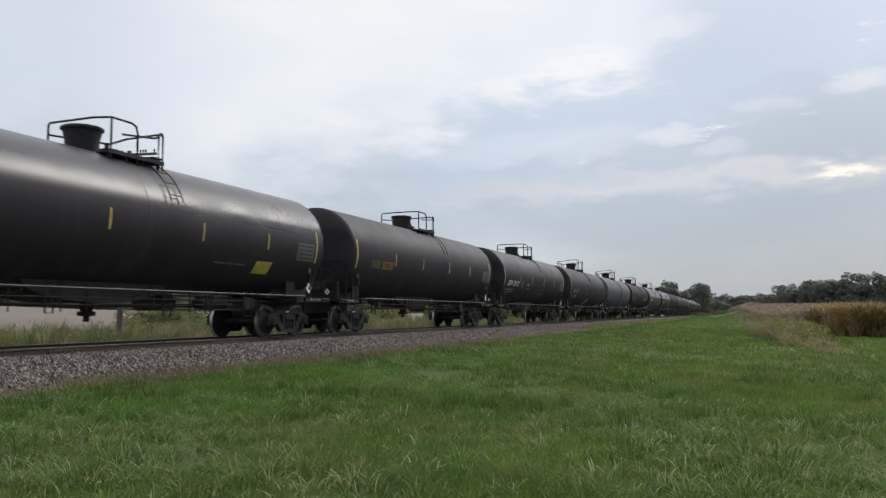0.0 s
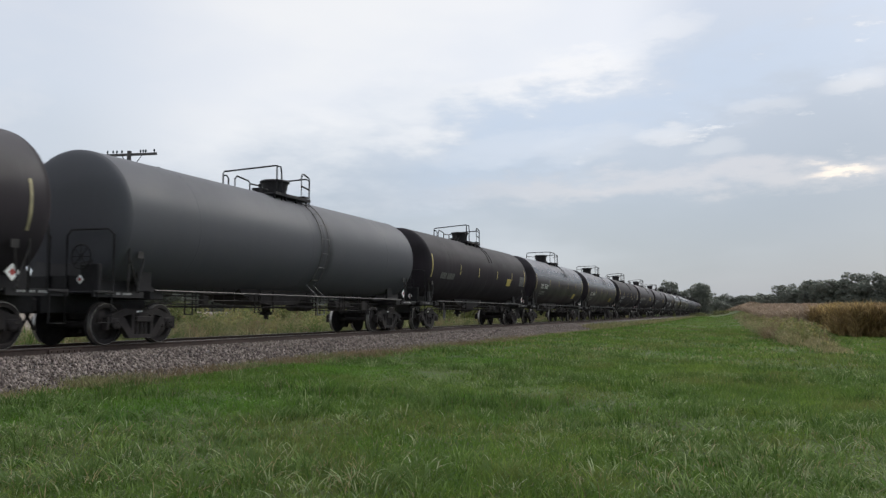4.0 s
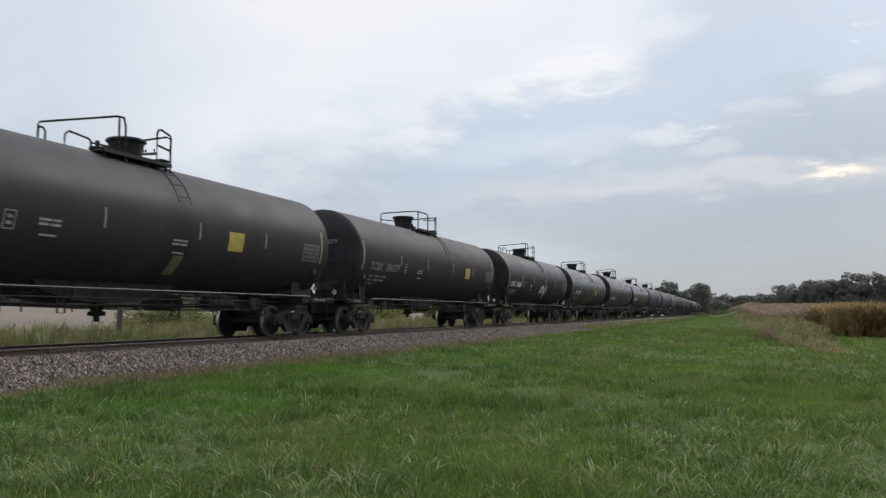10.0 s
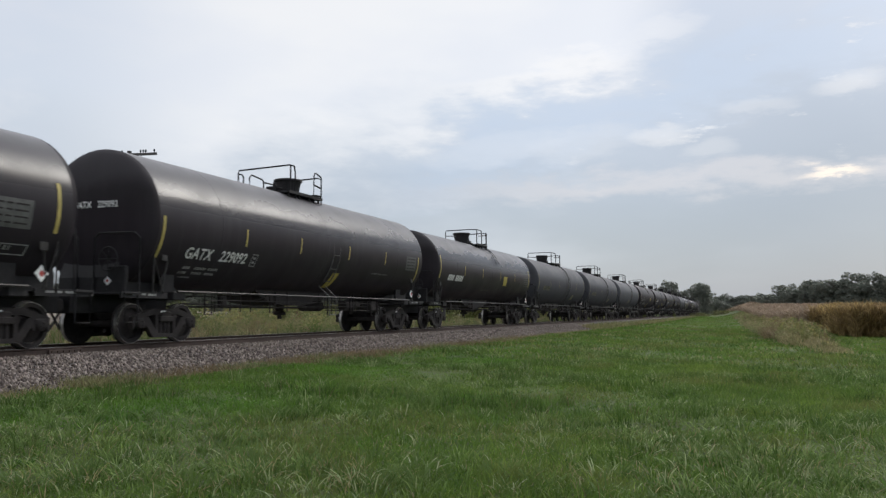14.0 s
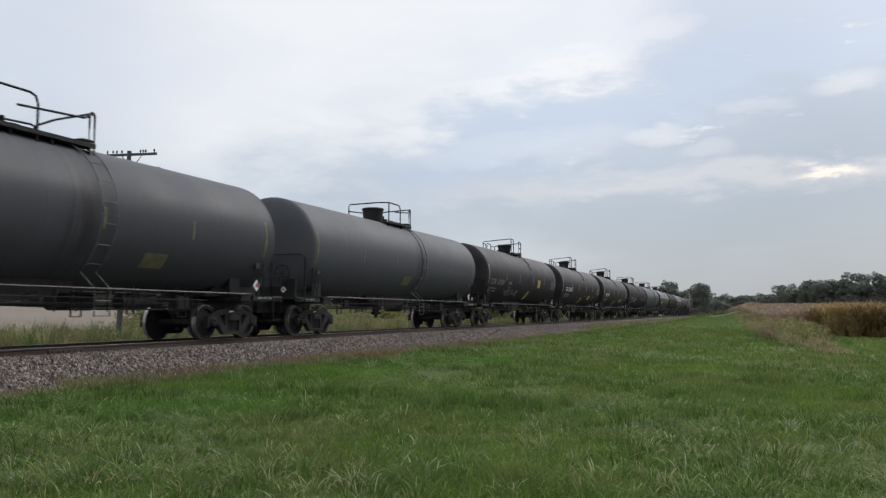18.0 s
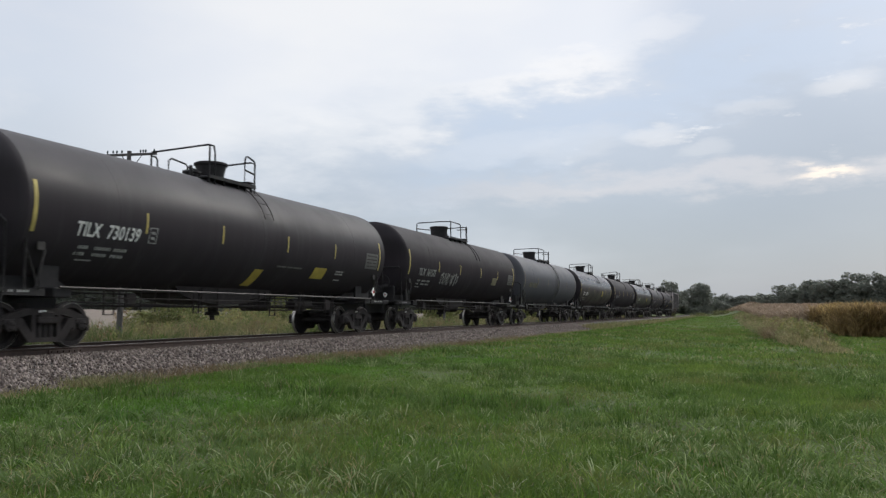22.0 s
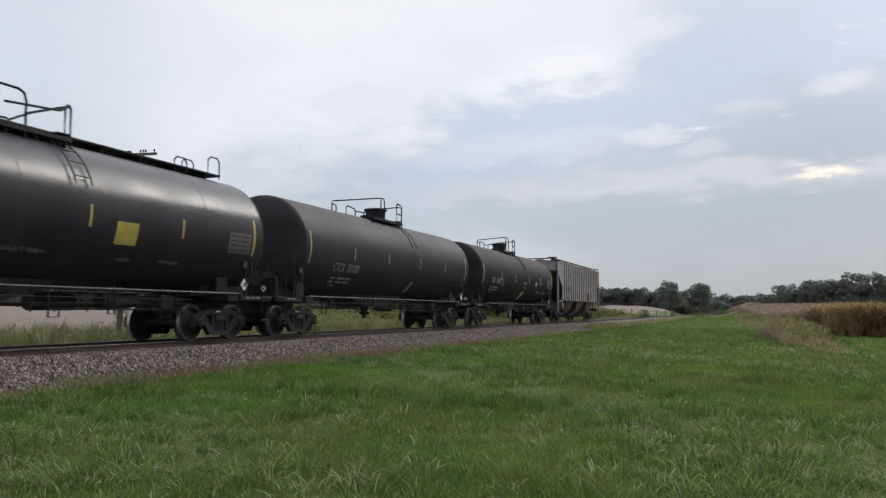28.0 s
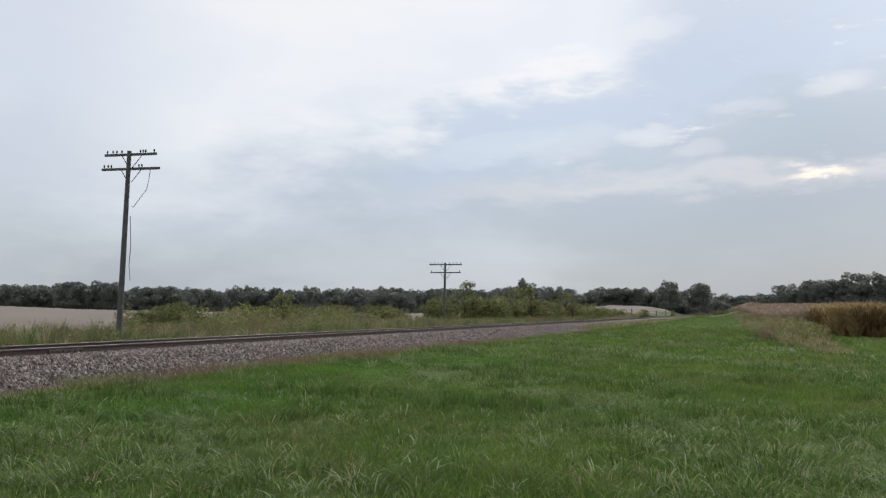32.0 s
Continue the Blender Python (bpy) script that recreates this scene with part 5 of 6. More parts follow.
# rear edge at 16 s, paint, writing, its span, its height, deck, marks, decals, ladder, kind of label
CARS = [
    (-242.18, BLK, "", (0, 1), 2.2, "a", "full", (FLAT, PANEL, ("low", 2.7, 1.99)), "short", "b"),
    (-223.81, DUL, "303287", (-6.6, -4.66), 2.3, "a", "full", (PANEL,), "short", "u"),
    (-205.27, SAT, "CBTX 737171", (-7.16, -4.86), 2.25, "a", "full", (PANEL, ("box", -4.1, 2.38), ("lines", -2.75, 2.45), ("low", 0.6, 1.9)), "short", "b"),
    (-186.76, OLV, "GATX 222746", (-6.88, -4.91), 2.27, "b", "full", (("slant", 0.3, 1.6),), "short", "o"),
    (-168.39, LGR, "", (0, 1), 2.2, "b", "none", (), "full", "l"),
    (-150.23, DRK, "faded", (-6.7, -4.7), 2.2, "b", "full", (("flat", 4.3, 2.38), PANEL), "short", "o"),
    (-131.57, BLK, "TILX 731982", (-6.62, -4.6), 2.29, "a", "full", (FLAT, PANEL, ("box", -4.45, 2.67), ("low", 2.7, 2.0)), "short", "b"),
    (-113.05, BLK, "TILX 731968", (-6.68, -4.6), 2.2, "a", "full", (FLAT, PANEL, ("box", -4.4, 2.5), ("low", 2.7, 2.0)), "short", "b"),
    (-94.5, DRK, "TILX 362781", (-6.6, -4.5), 2.19, "b", "full", (("small", 2.8, 2.28), ("faint_slant", 1.22, 1.58), PANEL, ((81, 0.45, 0.14, FADED), -0.1, 2.02), ((82, 0.4, 0.1, FADED), 1.95, 1.97), ((83, 0.8, 0.12, FADED), 5.2, 2.0)), "short", "d"),
    (-76.03, OLV, "TCBX 301031", (-7.55, -4.85), 2.24, "b", "full", (("faint_slant", 0.95, 1.82), ("square", 3.1, 2.54), PANEL, ("box", -4.1, 2.4), ("lines", -3.3, 2.48), ("lines", 0.6, 2.4)), "short", "o"),
    (-57.45, OLV, "TCBX 304079", (-7.2, -4.63), 2.25, "a", "full", (("square", 3.65, 2.55), PANEL, ("box", -4.1, 2.42), ("lines", -2.7, 2.4)), "short", "o"),
    (-38.5, SAT, "CBTX 736864", (-7.45, -5.12), 2.22, "b", "full", (PANEL, ("box", -4.55, 2.36), ("lines", -2.9, 2.4), ("low", 3.3, 2.05), (("DONAS", 1.75, 0.62, WHITE), -0.2, 2.0)), "short", "b"),
    (-20.25, BLK, "TILX 191357", (-6.62, -4.55), 2.18, "a", "full", (("square", 2.69, 2.42), ("panel", 6.6, 2.52), ("box", -4.27, 2.32), LOW), "short", "b"),
    (-1.75, BLK, "GATX 229092", (-6.85, -4.3), 2.02, "b", "full", (TALL, ("panel", 6.95, 2.62), ("box", -4.05, 2.12), ("low", 3.6, 2.1)), "full", "b"),
    (16.62, BLK, "white", (-6.7, -4.7), 2.16, "a", "full", (SQ, PANEL, LOW), "short", "b"),
    (34.95, GRY, "orange", (-6.5, -4.6), 2.2, "c", "ends", (("flat", 3.9, 1.86),), "full", "g"),
    (53.45, GRY, "orange", (-6.5, -4.6), 2.2, "c", "ends", (("flat", 3.4, 1.88),), "full", "g"),
    (71.92, LGR, "", (0, 1), 2.2, "c", "ends", (("flat", -0.2, 1.95),), "full", "l"),
    (90.26, OLV, "TCBX 301054", (-7.6, -4.85), 2.23, "b", "full", (TALL, ("square", 3.15, 2.52), PANEL, ("lines", -3.9, 2.4), ((52, 3.0, 0.5, STENCIL), -2.8, 1.85)), "short", "o"),
    (108.74, DUL, "TILX 730126", (-6.75, -4.6), 2.31, "b", "full", (("slant", 0.3, 1.68), ("flat", 3.42, 1.95), PANEL, ("lines", 4.95, 2.08), ("low", 1.2, 2.06), ("box", -4.32, 2.48)), "short", "u"),
    (127.36, DUL, "TILX 730139", (-6.75, -4.92), 2.26, "b", "full", (("slant", 0.15, 1.66), ("flat", 3.54, 1.94), PANEL, ("lines", 4.6, 2.05), ("low", 1.0, 2.04), ("box", -4.62, 2.43)), "short", "u"),
    (145.76, DRK, "TILX 361575", (-6.78, -4.86), 2.25, "a", "full", (("faint_flat", 4.0, 2.33), PANEL, ((63, 2.4, 0.6, STENCIL), -3.0, 2.2)), "short", "d"),
    (164.0, DGR, "orange", (-6.7, -4.7), 2.28, "c", "ends", (), "full", "l"),
    (182.21, BLK, "TILX 190766", (-6.66, -4.61), 2.16, "a", "full", (("square", 2.75, 2.42), ("panel", 6.5, 2.48), ("box", -4.3, 2.4), LOW), "short", "b"),
    (200.48, DRK, "faded", (-6.7, -4.7), 2.2, "b", "full", (PANEL,), "short", "d"),
    (218.7, BLK, "SIOX 31162", (-6.46, -4.6), 2.2, "a", "full", (("square", 2.85, 2.4), PANEL, ("box", -4.1, 2.36), ((84, 1.1, 0.09, FADED), 0.3, 1.9), ((85, 0.4, 0.08, FADED), 3.0, 1.86), ((86, 0.7, 0.08, FADED), 4.5, 1.88)), "walkway", "b"),
    (236.66, OLV, "CTCX 301080", (-5.49, -3.62), 2.07, "b", "full", (("faint_slant", 1.5, 1.72),), "short", "o"),
    (255.1, DRK, "TILX 193872", (-6.38, -4.49), 2.29, "b", "full", (("slant", 0.75, 1.72), ("small", 3.45, 2.48), ("panel", 6.9, 2.58), ("box", -4.25, 2.36), ("lines", 0.4, 2.5), ((87, 0.9, 0.16, FADED), 4.4, 1.98), ((88, 0.6, 0.2, FADED), 5.9, 1.95)), "short", "d")]


# ---------------------------------------------------------------- plants
def tufts(name, mat, xy, tall, wide, bend, seed, segs=2, label="", category="", clump=1, splay=0.0, lift=0.0):
    """One mesh of leaning blades, rooted at the places given; `clump` blades in a row share a tone and lean out from their middle."""
    rng = np.random.default_rng(seed)
    n = len(xy)
    z = height(xy[:, 0], xy[:, 1])
    tall = tall * (0.55 + 0.8 * rng.random(n))
    a = rng.random(n) * 6.283
    if clump > 1:
        mid = xy.reshape(-1, clump, 2).mean(axis=1).repeat(clump, 0)
        out = np.arctan2(xy[:, 1] - mid[:, 1], xy[:, 0] - mid[:, 0])
        a = np.where(rng.random(n) < splay, out + rng.normal(0, 0.5, n), a)
        chance = np.clip(rng.random(n // clump).repeat(clump) + rng.normal(0, 0.1, n), 0, 1)
    else:
        chance = rng.random(n)
    d = np.c_[np.cos(a), np.sin(a), 0 * a]
    turn = rng.random(n) * 6.283
    side = np.c_[np.cos(turn), np.sin(turn), 0 * a]
    lean = bend * (0.3 + rng.random(n))
    root = np.c_[xy, z - 0.02 + lift * rng.random(n)]
    rows, v = [], []
    for k in range(segs):
        t = k / segs
        w = wide * (1 - 0.5 * t) / 2
        c = root + np.c_[0 * a, 0 * a, tall * t * (1 - 0.4 * t * np.minimum(lean, 1.6))] + d * (tall * lean * t * t)[:, None]
        v += [c - side * np.reshape(w, (-1, 1)), c + side * np.reshape(w, (-1, 1))]
        rows += [t, t]
    v.append(root + np.c_[0 * a, 0 * a, tall * (1 - 0.4 * np.minimum(lean, 1.6))] + d * (tall * lean)[:, None])
    rows.append(1.0)
    k = len(v)
    verts = np.stack(v, 1)
    f = []
    for s in range(segs - 1):
        f += [(2 * s, 2 * s + 1, 2 * s + 3), (2 * s, 2 * s + 3, 2 * s + 2)]
    f.append((2 * segs - 2, 2 * segs - 1, 2 * segs))
    tris = (np.arange(n) * k)[:, None, None] + np.array(f)[None]
    uv = np.stack([np.repeat(chance[:, None], k, 1), np.repeat(np.array(rows)[None], n, 0)], -1)
    me = array_mesh(name, verts.reshape(-1, 3), tris.reshape(-1, 3), mat, uv.reshape(-1, 2))
    return tagged(new(name, me), label, category, kind="stuff")


def clumps(name, mat, centres, blades_each, spread, tall, wide, bend, seed, segs, label, category="grass", splay=0.8, lift=0.0):
    """Tufts of blades round the places given; tall is one number or one for each tuft."""
    rng = np.random.default_rng(seed + 500)
    p = np.repeat(centres, blades_each, 0) + rng.normal(0, spread, (len(centres) * blades_each, 2))
    size = np.repeat(np.broadcast_to(tall, len(centres)), blades_each)
    return tufts(name, mat, p, size, wide, bend, seed, segs, label, category, blades_each, splay, lift)


def wedge(n, near, far, x0, x1, seed, power=1.0):
    """Places on the ground between two distances from the stand, inside the field of view and between two lines along the track."""
    rng = np.random.default_rng(seed)
    out = []
    while sum(map(len, out)) < n:
        r = near + (far - near) * rng.random(n * 3) ** power
        keep = rng.random(n * 3) < (r / far if power == 1.0 else 1)
        a = YAW + radians(32) * (2 * rng.random(n * 3) - 1)
        p = np.c_[-np.sin(a) * r, np.cos(a) * r]
        out.append(p[keep & (p[:, 0] > x0) & (p[:, 0] < x1)])
    return np.concatenate(out)[:n]


def leaf_cloud(name, mat, blobs, count, leaf, seed, shell=0.5):
    """A crown of small leaf clumps scattered over uneven lobes: blobs of (x, y, z, rx, rz)."""
    rng = np.random.default_rng(seed)
    w = np.array([b[3] ** 2 for b in blobs])
    pick = rng.choice(len(blobs), count, p=w / w.sum())
    b = np.array(blobs)[pick]
    d = rng.normal(size=(count, 3))
    d /= np.linalg.norm(d, axis=1)[:, None]
    rad = (shell + (1.12 - shell) * rng.random(count) ** 0.8)[:, None]
    c = b[:, :3] + d * rad * b[:, [3, 3, 4]]
    s = leaf * (0.5 + rng.random(count))[:, None]
    u = rng.normal(size=(count, 3))
    u /= np.linalg.norm(u, axis=1)[:, None]
    q = np.cross(u, d)
    v = np.stack([c - u * s, c + q * s * 0.7, c + u * s, c - q * s * 0.7 + d * s * 0.4], 1)
    tris = (np.arange(count) * 4)[:, None, None] + np.array([(0, 1, 2), (0, 2, 3)])[None]
    uv = np.stack([np.repeat(rng.random(count)[:, None], 4, 1), np.full((count, 4), 0.7)], -1)
    return array_mesh(name, v.reshape(-1, 3), tris.reshape(-1, 3), mat, uv.reshape(-1, 2))


def tree_proto(seed, tall, wide, mat, leaves, leaf, name="tree", label="", category="tree", bare=0.25, lobes=15, size=1.0):
    rng = random.Random(seed)
    tree = tagged(new(name), label, category)
    g = Geo()
    g.tube([(0, 0, -0.5), (0.05 * tall * rng.uniform(-0.4, 0.4), 0, tall * 0.35), (0, 0.03 * tall, tall * 0.75)], [0.024 * tall, 0.016 * tall, 0.005 * tall], 7)
    blobs = []
    for i in range(lobes):
        a = rng.uniform(0, 6.28)
        h = rng.uniform(max(0.12, bare + 0.1), 0.9) * tall
        spread = wide * 0.5 * (1 - 0.8 * abs(h / tall - 0.5)) * rng.uniform(0.25, 0.95)
        x, y = spread * math.cos(a), spread * math.sin(a)
        limb = Geo() if name == "sapling" else g
        limb.tube([(0, 0, h * 0.55), (x * 0.5, y * 0.5, h * 0.75), (x, y, h)], [0.01 * tall, 0.006 * tall, 0.002 * tall], 5)
        if name == "sapling":
            child("limb", limb.mesh("limb", BARK), tree)
        blobs.append((x, y, h, *(size * wide * rng.uniform(0.1, 0.19) * k for k in (1, rng.uniform(1.0, 1.5)))))
    blobs.append((rng.uniform(-0.1, 0.1) * wide, 0, tall * 0.88, size * wide * 0.13, size * tall * 0.11))
    if bare < 0.1:
        blobs.append((0, 0, tall * 0.45, wide * 0.3, tall * 0.25))
        blobs.append((0, 0, tall * 0.2, wide * 0.36, tall * 0.2))
    child("trunk", g.mesh("trunk", BARK), tree)
    child("crown", leaf_cloud("crown", mat, blobs, leaves, leaf, seed, 0.82), tree)
    return tree


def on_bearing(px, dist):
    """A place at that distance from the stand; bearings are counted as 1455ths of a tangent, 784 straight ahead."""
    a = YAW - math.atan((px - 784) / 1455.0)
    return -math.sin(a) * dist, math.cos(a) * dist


def plant(proto, x, y, scale, turn, sink=0.0):
    ob = copy_thing(proto, Matrix.Translation((x, y, float(height(x, y)) - sink)) @ pose(0, 0, 0, 0, 0, turn))
    ob.scale = (scale[0], scale[0], scale[1])
    return ob


def strip_left(y):
    """Edge of the unmown strip towards the track."""
    return np.interp(y, [26, 28, 35, 43, 53, 90, 200], [3.2, 3.05, 2.85, 2.1, 1.4, 0.0, -3.2])


def build_grass():
    r = np.random.default_rng(8)

    def patchy(p):
        return np.maximum(0.5, 0.8 + 0.3 * np.sin(p[:, 0] * 1.9 + 2 * np.sin(p[:, 1] * 0.8)) * np.sin(p[:, 1] * 1.3 + 1.7 * np.sin(p[:, 0] * 0.9)) + 0.25 * np.sin(p[:, 0] * 0.6 + p[:, 1] * 0.45))

    def young(p):
        f = 1.1 * step(-5.0, -8.5, p[:, 0]) + 0.75 * np.sin(p[:, 0] * 0.55 + 1.3 * np.sin(p[:, 1] * 0.21)) * np.sin(p[:, 1] * 0.33 + 0.8) + 0.5 * step(16, 40, p[:, 1])
        return f + r.normal(0, 0.25, len(p)) > 0.4
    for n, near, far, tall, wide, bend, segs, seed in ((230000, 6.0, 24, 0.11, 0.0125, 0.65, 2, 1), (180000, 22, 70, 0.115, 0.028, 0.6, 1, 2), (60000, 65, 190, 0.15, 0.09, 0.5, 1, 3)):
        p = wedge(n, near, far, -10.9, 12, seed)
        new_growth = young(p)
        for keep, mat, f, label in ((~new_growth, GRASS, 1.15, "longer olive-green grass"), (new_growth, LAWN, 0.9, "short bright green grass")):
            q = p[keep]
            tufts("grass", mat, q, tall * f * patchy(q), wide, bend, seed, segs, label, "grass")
    def rank(p):
        """Where the grass is coarse (above 0) and where it is fine."""
        return np.sin(p[:, 0] * 0.8 + 1.6 * np.sin(p[:, 1] * 0.45 + 1.0)) * np.sin(p[:, 1] * 0.62 + 1.2 * np.sin(p[:, 0] * 0.7)) + r.normal(0, 0.22, len(p))
    # tufts that splay from their roots
    c = wedge(3000, 6.3, 30, -10.4, 6, 4)
    c = c[(rank(c) > -0.05) | (c[:, 1] < 8)]
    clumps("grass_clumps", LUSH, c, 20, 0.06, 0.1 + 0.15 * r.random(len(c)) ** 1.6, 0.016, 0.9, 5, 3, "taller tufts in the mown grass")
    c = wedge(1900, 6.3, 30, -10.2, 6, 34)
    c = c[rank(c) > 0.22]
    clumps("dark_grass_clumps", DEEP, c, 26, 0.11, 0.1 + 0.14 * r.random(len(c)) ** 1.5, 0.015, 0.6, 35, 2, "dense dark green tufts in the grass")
    c = wedge(1500, 6.3, 26, -10.0, 6, 44)
    clumps("leafy_weeds", WEED_LEAF, c, 9, 0.05, 0.07 + 0.05 * r.random(len(c)), 0.034, 1.5, 45, 3, "low broad-leaved weeds in the grass", "weeds", 1.0)
    c = wedge(1700, 6.1, 22, -10, 6, 36)
    c = c[rank(c) > 0.0]
    clumps("pale_blades", PALE, c, 3, 0.09, 0.08 + 0.12 * r.random(len(c)) ** 2, 0.012, 1.3, 37, 3, "stray pale bent grass blades", splay=0.2)
    c = wedge(500, 6.1, 11, -7.5, 3, 38)
    clumps("dry_stalks", DRY, c, 4, 0.1, 0.1 + 0.12 * r.random(len(c)), 0.01, 1.3, 39, 3, "dry straw-coloured stalks in the grass", splay=0.2)
    # long arching tufts close to the stand, one of them half dead
    c = np.array([(-5.3, 5.6), (-5.1, 5.95), (-4.35, 5.75), (-4.2, 6.3), (-4.25, 6.6), (-5.6, 5.2), (-3.3, 6.6), (-3.8, 6.95), (-2.6, 6.6), (-4.9, 6.3), (-2.9, 7.1), (-4.6, 7.2), (-5.7, 6.6), (-3.0, 6.3)])
    clumps("long_grass", DEEP, c, 36, 0.26, 0.17, 0.014, 0.6, 17, 3, "dense dark green grass round the long tufts")
    clumps("long_grass", LUSH, c, 30, 0.1, 0.27, 0.014, 0.85, 15, 4, "long arching grass blades")
    clumps("long_grass", PALE, c + 0.1, 8, 0.1, 0.22, 0.013, 1.2, 16, 4, "long arching pale grass blades")
    clumps("dead_grass", DRY, c[:8], 18, 0.12, 0.22, 0.011, 1.2, 61, 3, "pale dead grass blades in a long tuft")
    c = wedge(150, 6.4, 13, -7.5, 3.5, 64)
    clumps("broad_grass", LUSH, c, 16, 0.09, 0.1 + 0.11 * r.random(len(c)), 0.019, 1.0, 65, 4, "tufts of broad bent grass leaves")
    c = wedge(110, 6.4, 14, -7.5, 3.5, 66)
    clumps("broad_grass", PALE, c, 7, 0.1, 0.08 + 0.1 * r.random(len(c)), 0.016, 1.1, 67, 4, "pale broad bent grass leaves")
    # coarse patches with dark upright stems
    spots = np.array([(-3.85, 12.4), (-4.1, 11.6), (-3.5, 12.8), (-1.4, 12.1), (-8.9, 10.5), (-6.4, 12.0), (-2.2, 16.5), (0.6, 19.0), (-4.8, 18.0), (1.8, 15.5)])
    c = np.repeat(spots, 16, 0) + r.normal(0, 0.55, (len(spots) * 16, 2))
    clumps("coarse_stems", DEEP, c, 18, 0.1, 0.25, 0.012, 0.45, 62, 3, "coarse dark green stems in a patch of the grass", "weeds")
    clumps("coarse_stems", RUSSET, c[::5] + 0.15, 5, 0.12, 0.26, 0.009, 0.5, 63, 3, "brown seed stems in a patch of the grass", "weeds")
    c = wedge(1500, 24, 80, -10.2, 6, 24)
    clumps("grass_clumps", GRASS, c, 12, 0.16, 0.1 + 0.1 * r.random(len(c)), 0.035, 0.8, 25, 2, "tufts in the grass verge")
    c = wedge(900, 22, 80, -10.2, 6, 26)
    clumps("dark_grass_clumps", DEEP, c, 12, 0.22, 0.1 + 0.12 * r.random(len(c)), 0.035, 0.7, 29, 2, "darker tufts in the grass verge")
    c = wedge(700, 26, 85, -10.2, 6, 27)
    clumps("dry_clumps", DRY, c, 7, 0.2, 0.1 + 0.08 * r.random(len(c)), 0.03, 0.9, 30, 2, "straw-coloured tufts in the grass verge")


def build_verge():
    r = np.random.default_rng(18)
    # edge of the ballast
    n = 9000
    y = 6 + 110 * r.random(n) ** 1.6
    p = np.c_[track_x(y) + 3.35 + r.normal(0, 0.3, n), y]
    tufts("verge_weeds", DRY, p, 0.15, 0.016, 0.9, 7, 2, "brownish dry weeds along the ballast", "weeds")
    n = 19000
    y = 11 + 14 * np.abs(r.normal(0, 1.0, n))
    p = np.c_[track_x(y) + 3.05 + r.normal(0, 0.46, n) - 0.4 * np.sin(y * 0.8) * np.sin(y * 0.33), y]
    keep = np.sin(y * 1.1 + 2 * np.sin(y * 0.37)) + r.normal(0, 0.6, n) > -0.2
    tufts("russet_weeds", RUSSET, p[keep], 0.22, 0.013, 0.7, 27, 2, "reddish brown weeds on the ballast edge", "weeds")
    tufts("edge_weeds", WEED, p[~keep], 0.2, 0.013, 0.7, 28, 2, "thin pale green weeds on the ballast edge", "weeds")
    # the verge closes in on the track further off
    n = 12000
    y = 62 + 190 * r.random(n) ** 1.3
    p = np.c_[track_x(y) + 2.9 + r.normal(0, 0.5, n), y]
    tufts("verge_weeds", WEED, p[::2], 0.5, 0.05, 0.5, 51, 2, "pale green weeds along the distant track", "weeds")
    tufts("verge_weeds", DRY, p[1::2], 0.42, 0.05, 0.5, 52, 2, "tan dry weeds along the distant track", "weeds")
    # unmown strip, which rises and widens away from the stand
    n = 1150
    y = np.where(r.random(n) < 0.42, 40 + 24 * r.random(n), 34 + 140 * r.random(n) ** 1.1)
    wide = np.interp(y, [27, 34, 45, 70, 180], [0.3, 0.6, 1.2, 2.4, 6.0])
    p = np.c_[strip_left(y) - 0.1 + wide * r.random(n) + r.normal(0, 0.1, n), y]
    tall = np.interp(y, [27, 34, 42, 50, 60, 90, 180], [0.14, 0.28, 0.7, 1.1, 1.05, 0.7, 0.6]) * (0.4 + 0.65 * r.random(n))
    tone = np.sin(y * 0.42 + 1.5 * p[:, 0]) + 0.7 * np.sin(y * 0.17 + 2) + r.normal(0, 0.6, n)
    for keep, mat, seed, label, kind in ((tone > 0.75, DRY, 8, "strip of tall tan unmown grass", "grass"), ((tone <= 0.75) & (tone > -0.9), WEED, 9, "green weeds in the unmown strip", "weeds"), (tone <= -0.9, RUSSET, 13, "rusty brown weeds in the unmown strip", "weeds")):
        clumps("tall_grass", mat, p[keep], 38, 0.2, tall[keep], 0.03, 0.8, seed, 2, label, kind, 0.6)
    # bushy weeds in the strip
    for mat, k, size, seed, label in ((SHRUB, 95, 0.62, 47, "low leafy green weeds in the unmown strip"), (GOLD, 70, 0.6, 48, "yellowish weeds in the unmown strip"), (DRY, 70, 0.66, 49, "tan seeding weeds in the unmown strip"), (RUSSET, 40, 0.5, 50, "rusty weeds in the unmown strip")):
        y = np.where(r.random(k) < 0.6, 40 + 24 * r.random(k), 36 + 85 * r.random(k))
        x = strip_left(y) + np.interp(y, [34, 45, 70, 130], [0.5, 1.5, 2.6, 4.0]) * r.random(k)
        size = size * np.interp(y, [36, 44, 55, 120], [0.35, 0.75, 0.95, 0.7])
        weed_bushes(np.c_[x, y], mat, size, seed, label, 120, 0.062)
    # weeds beyond the track
    n = 80000
    y = 4 + 190 * r.random(n) ** 1.4
    p = np.c_[track_x(y) - 3.6 - 13 * r.random(n) ** 1.3, y]
    tall = 0.5 + 0.2 * np.sin(p[:, 0] * 1.3 + 2 * np.sin(y * 0.4)) * np.sin(y * 0.9 + p[:, 0]) + 0.14 * np.sin(y * 0.23)
    tufts("far_weeds", SHADED_WEED, p, 0.85 * tall, 0.022, 0.7, 10, 2, "tall green and yellow weeds beyond the track", "weeds")
    c = np.c_[np.zeros(1300), 5 + 170 * r.random(1300) ** 1.2]
    c[:, 0] = track_x(c[:, 1]) - 4.2 - 12 * r.random(1300)
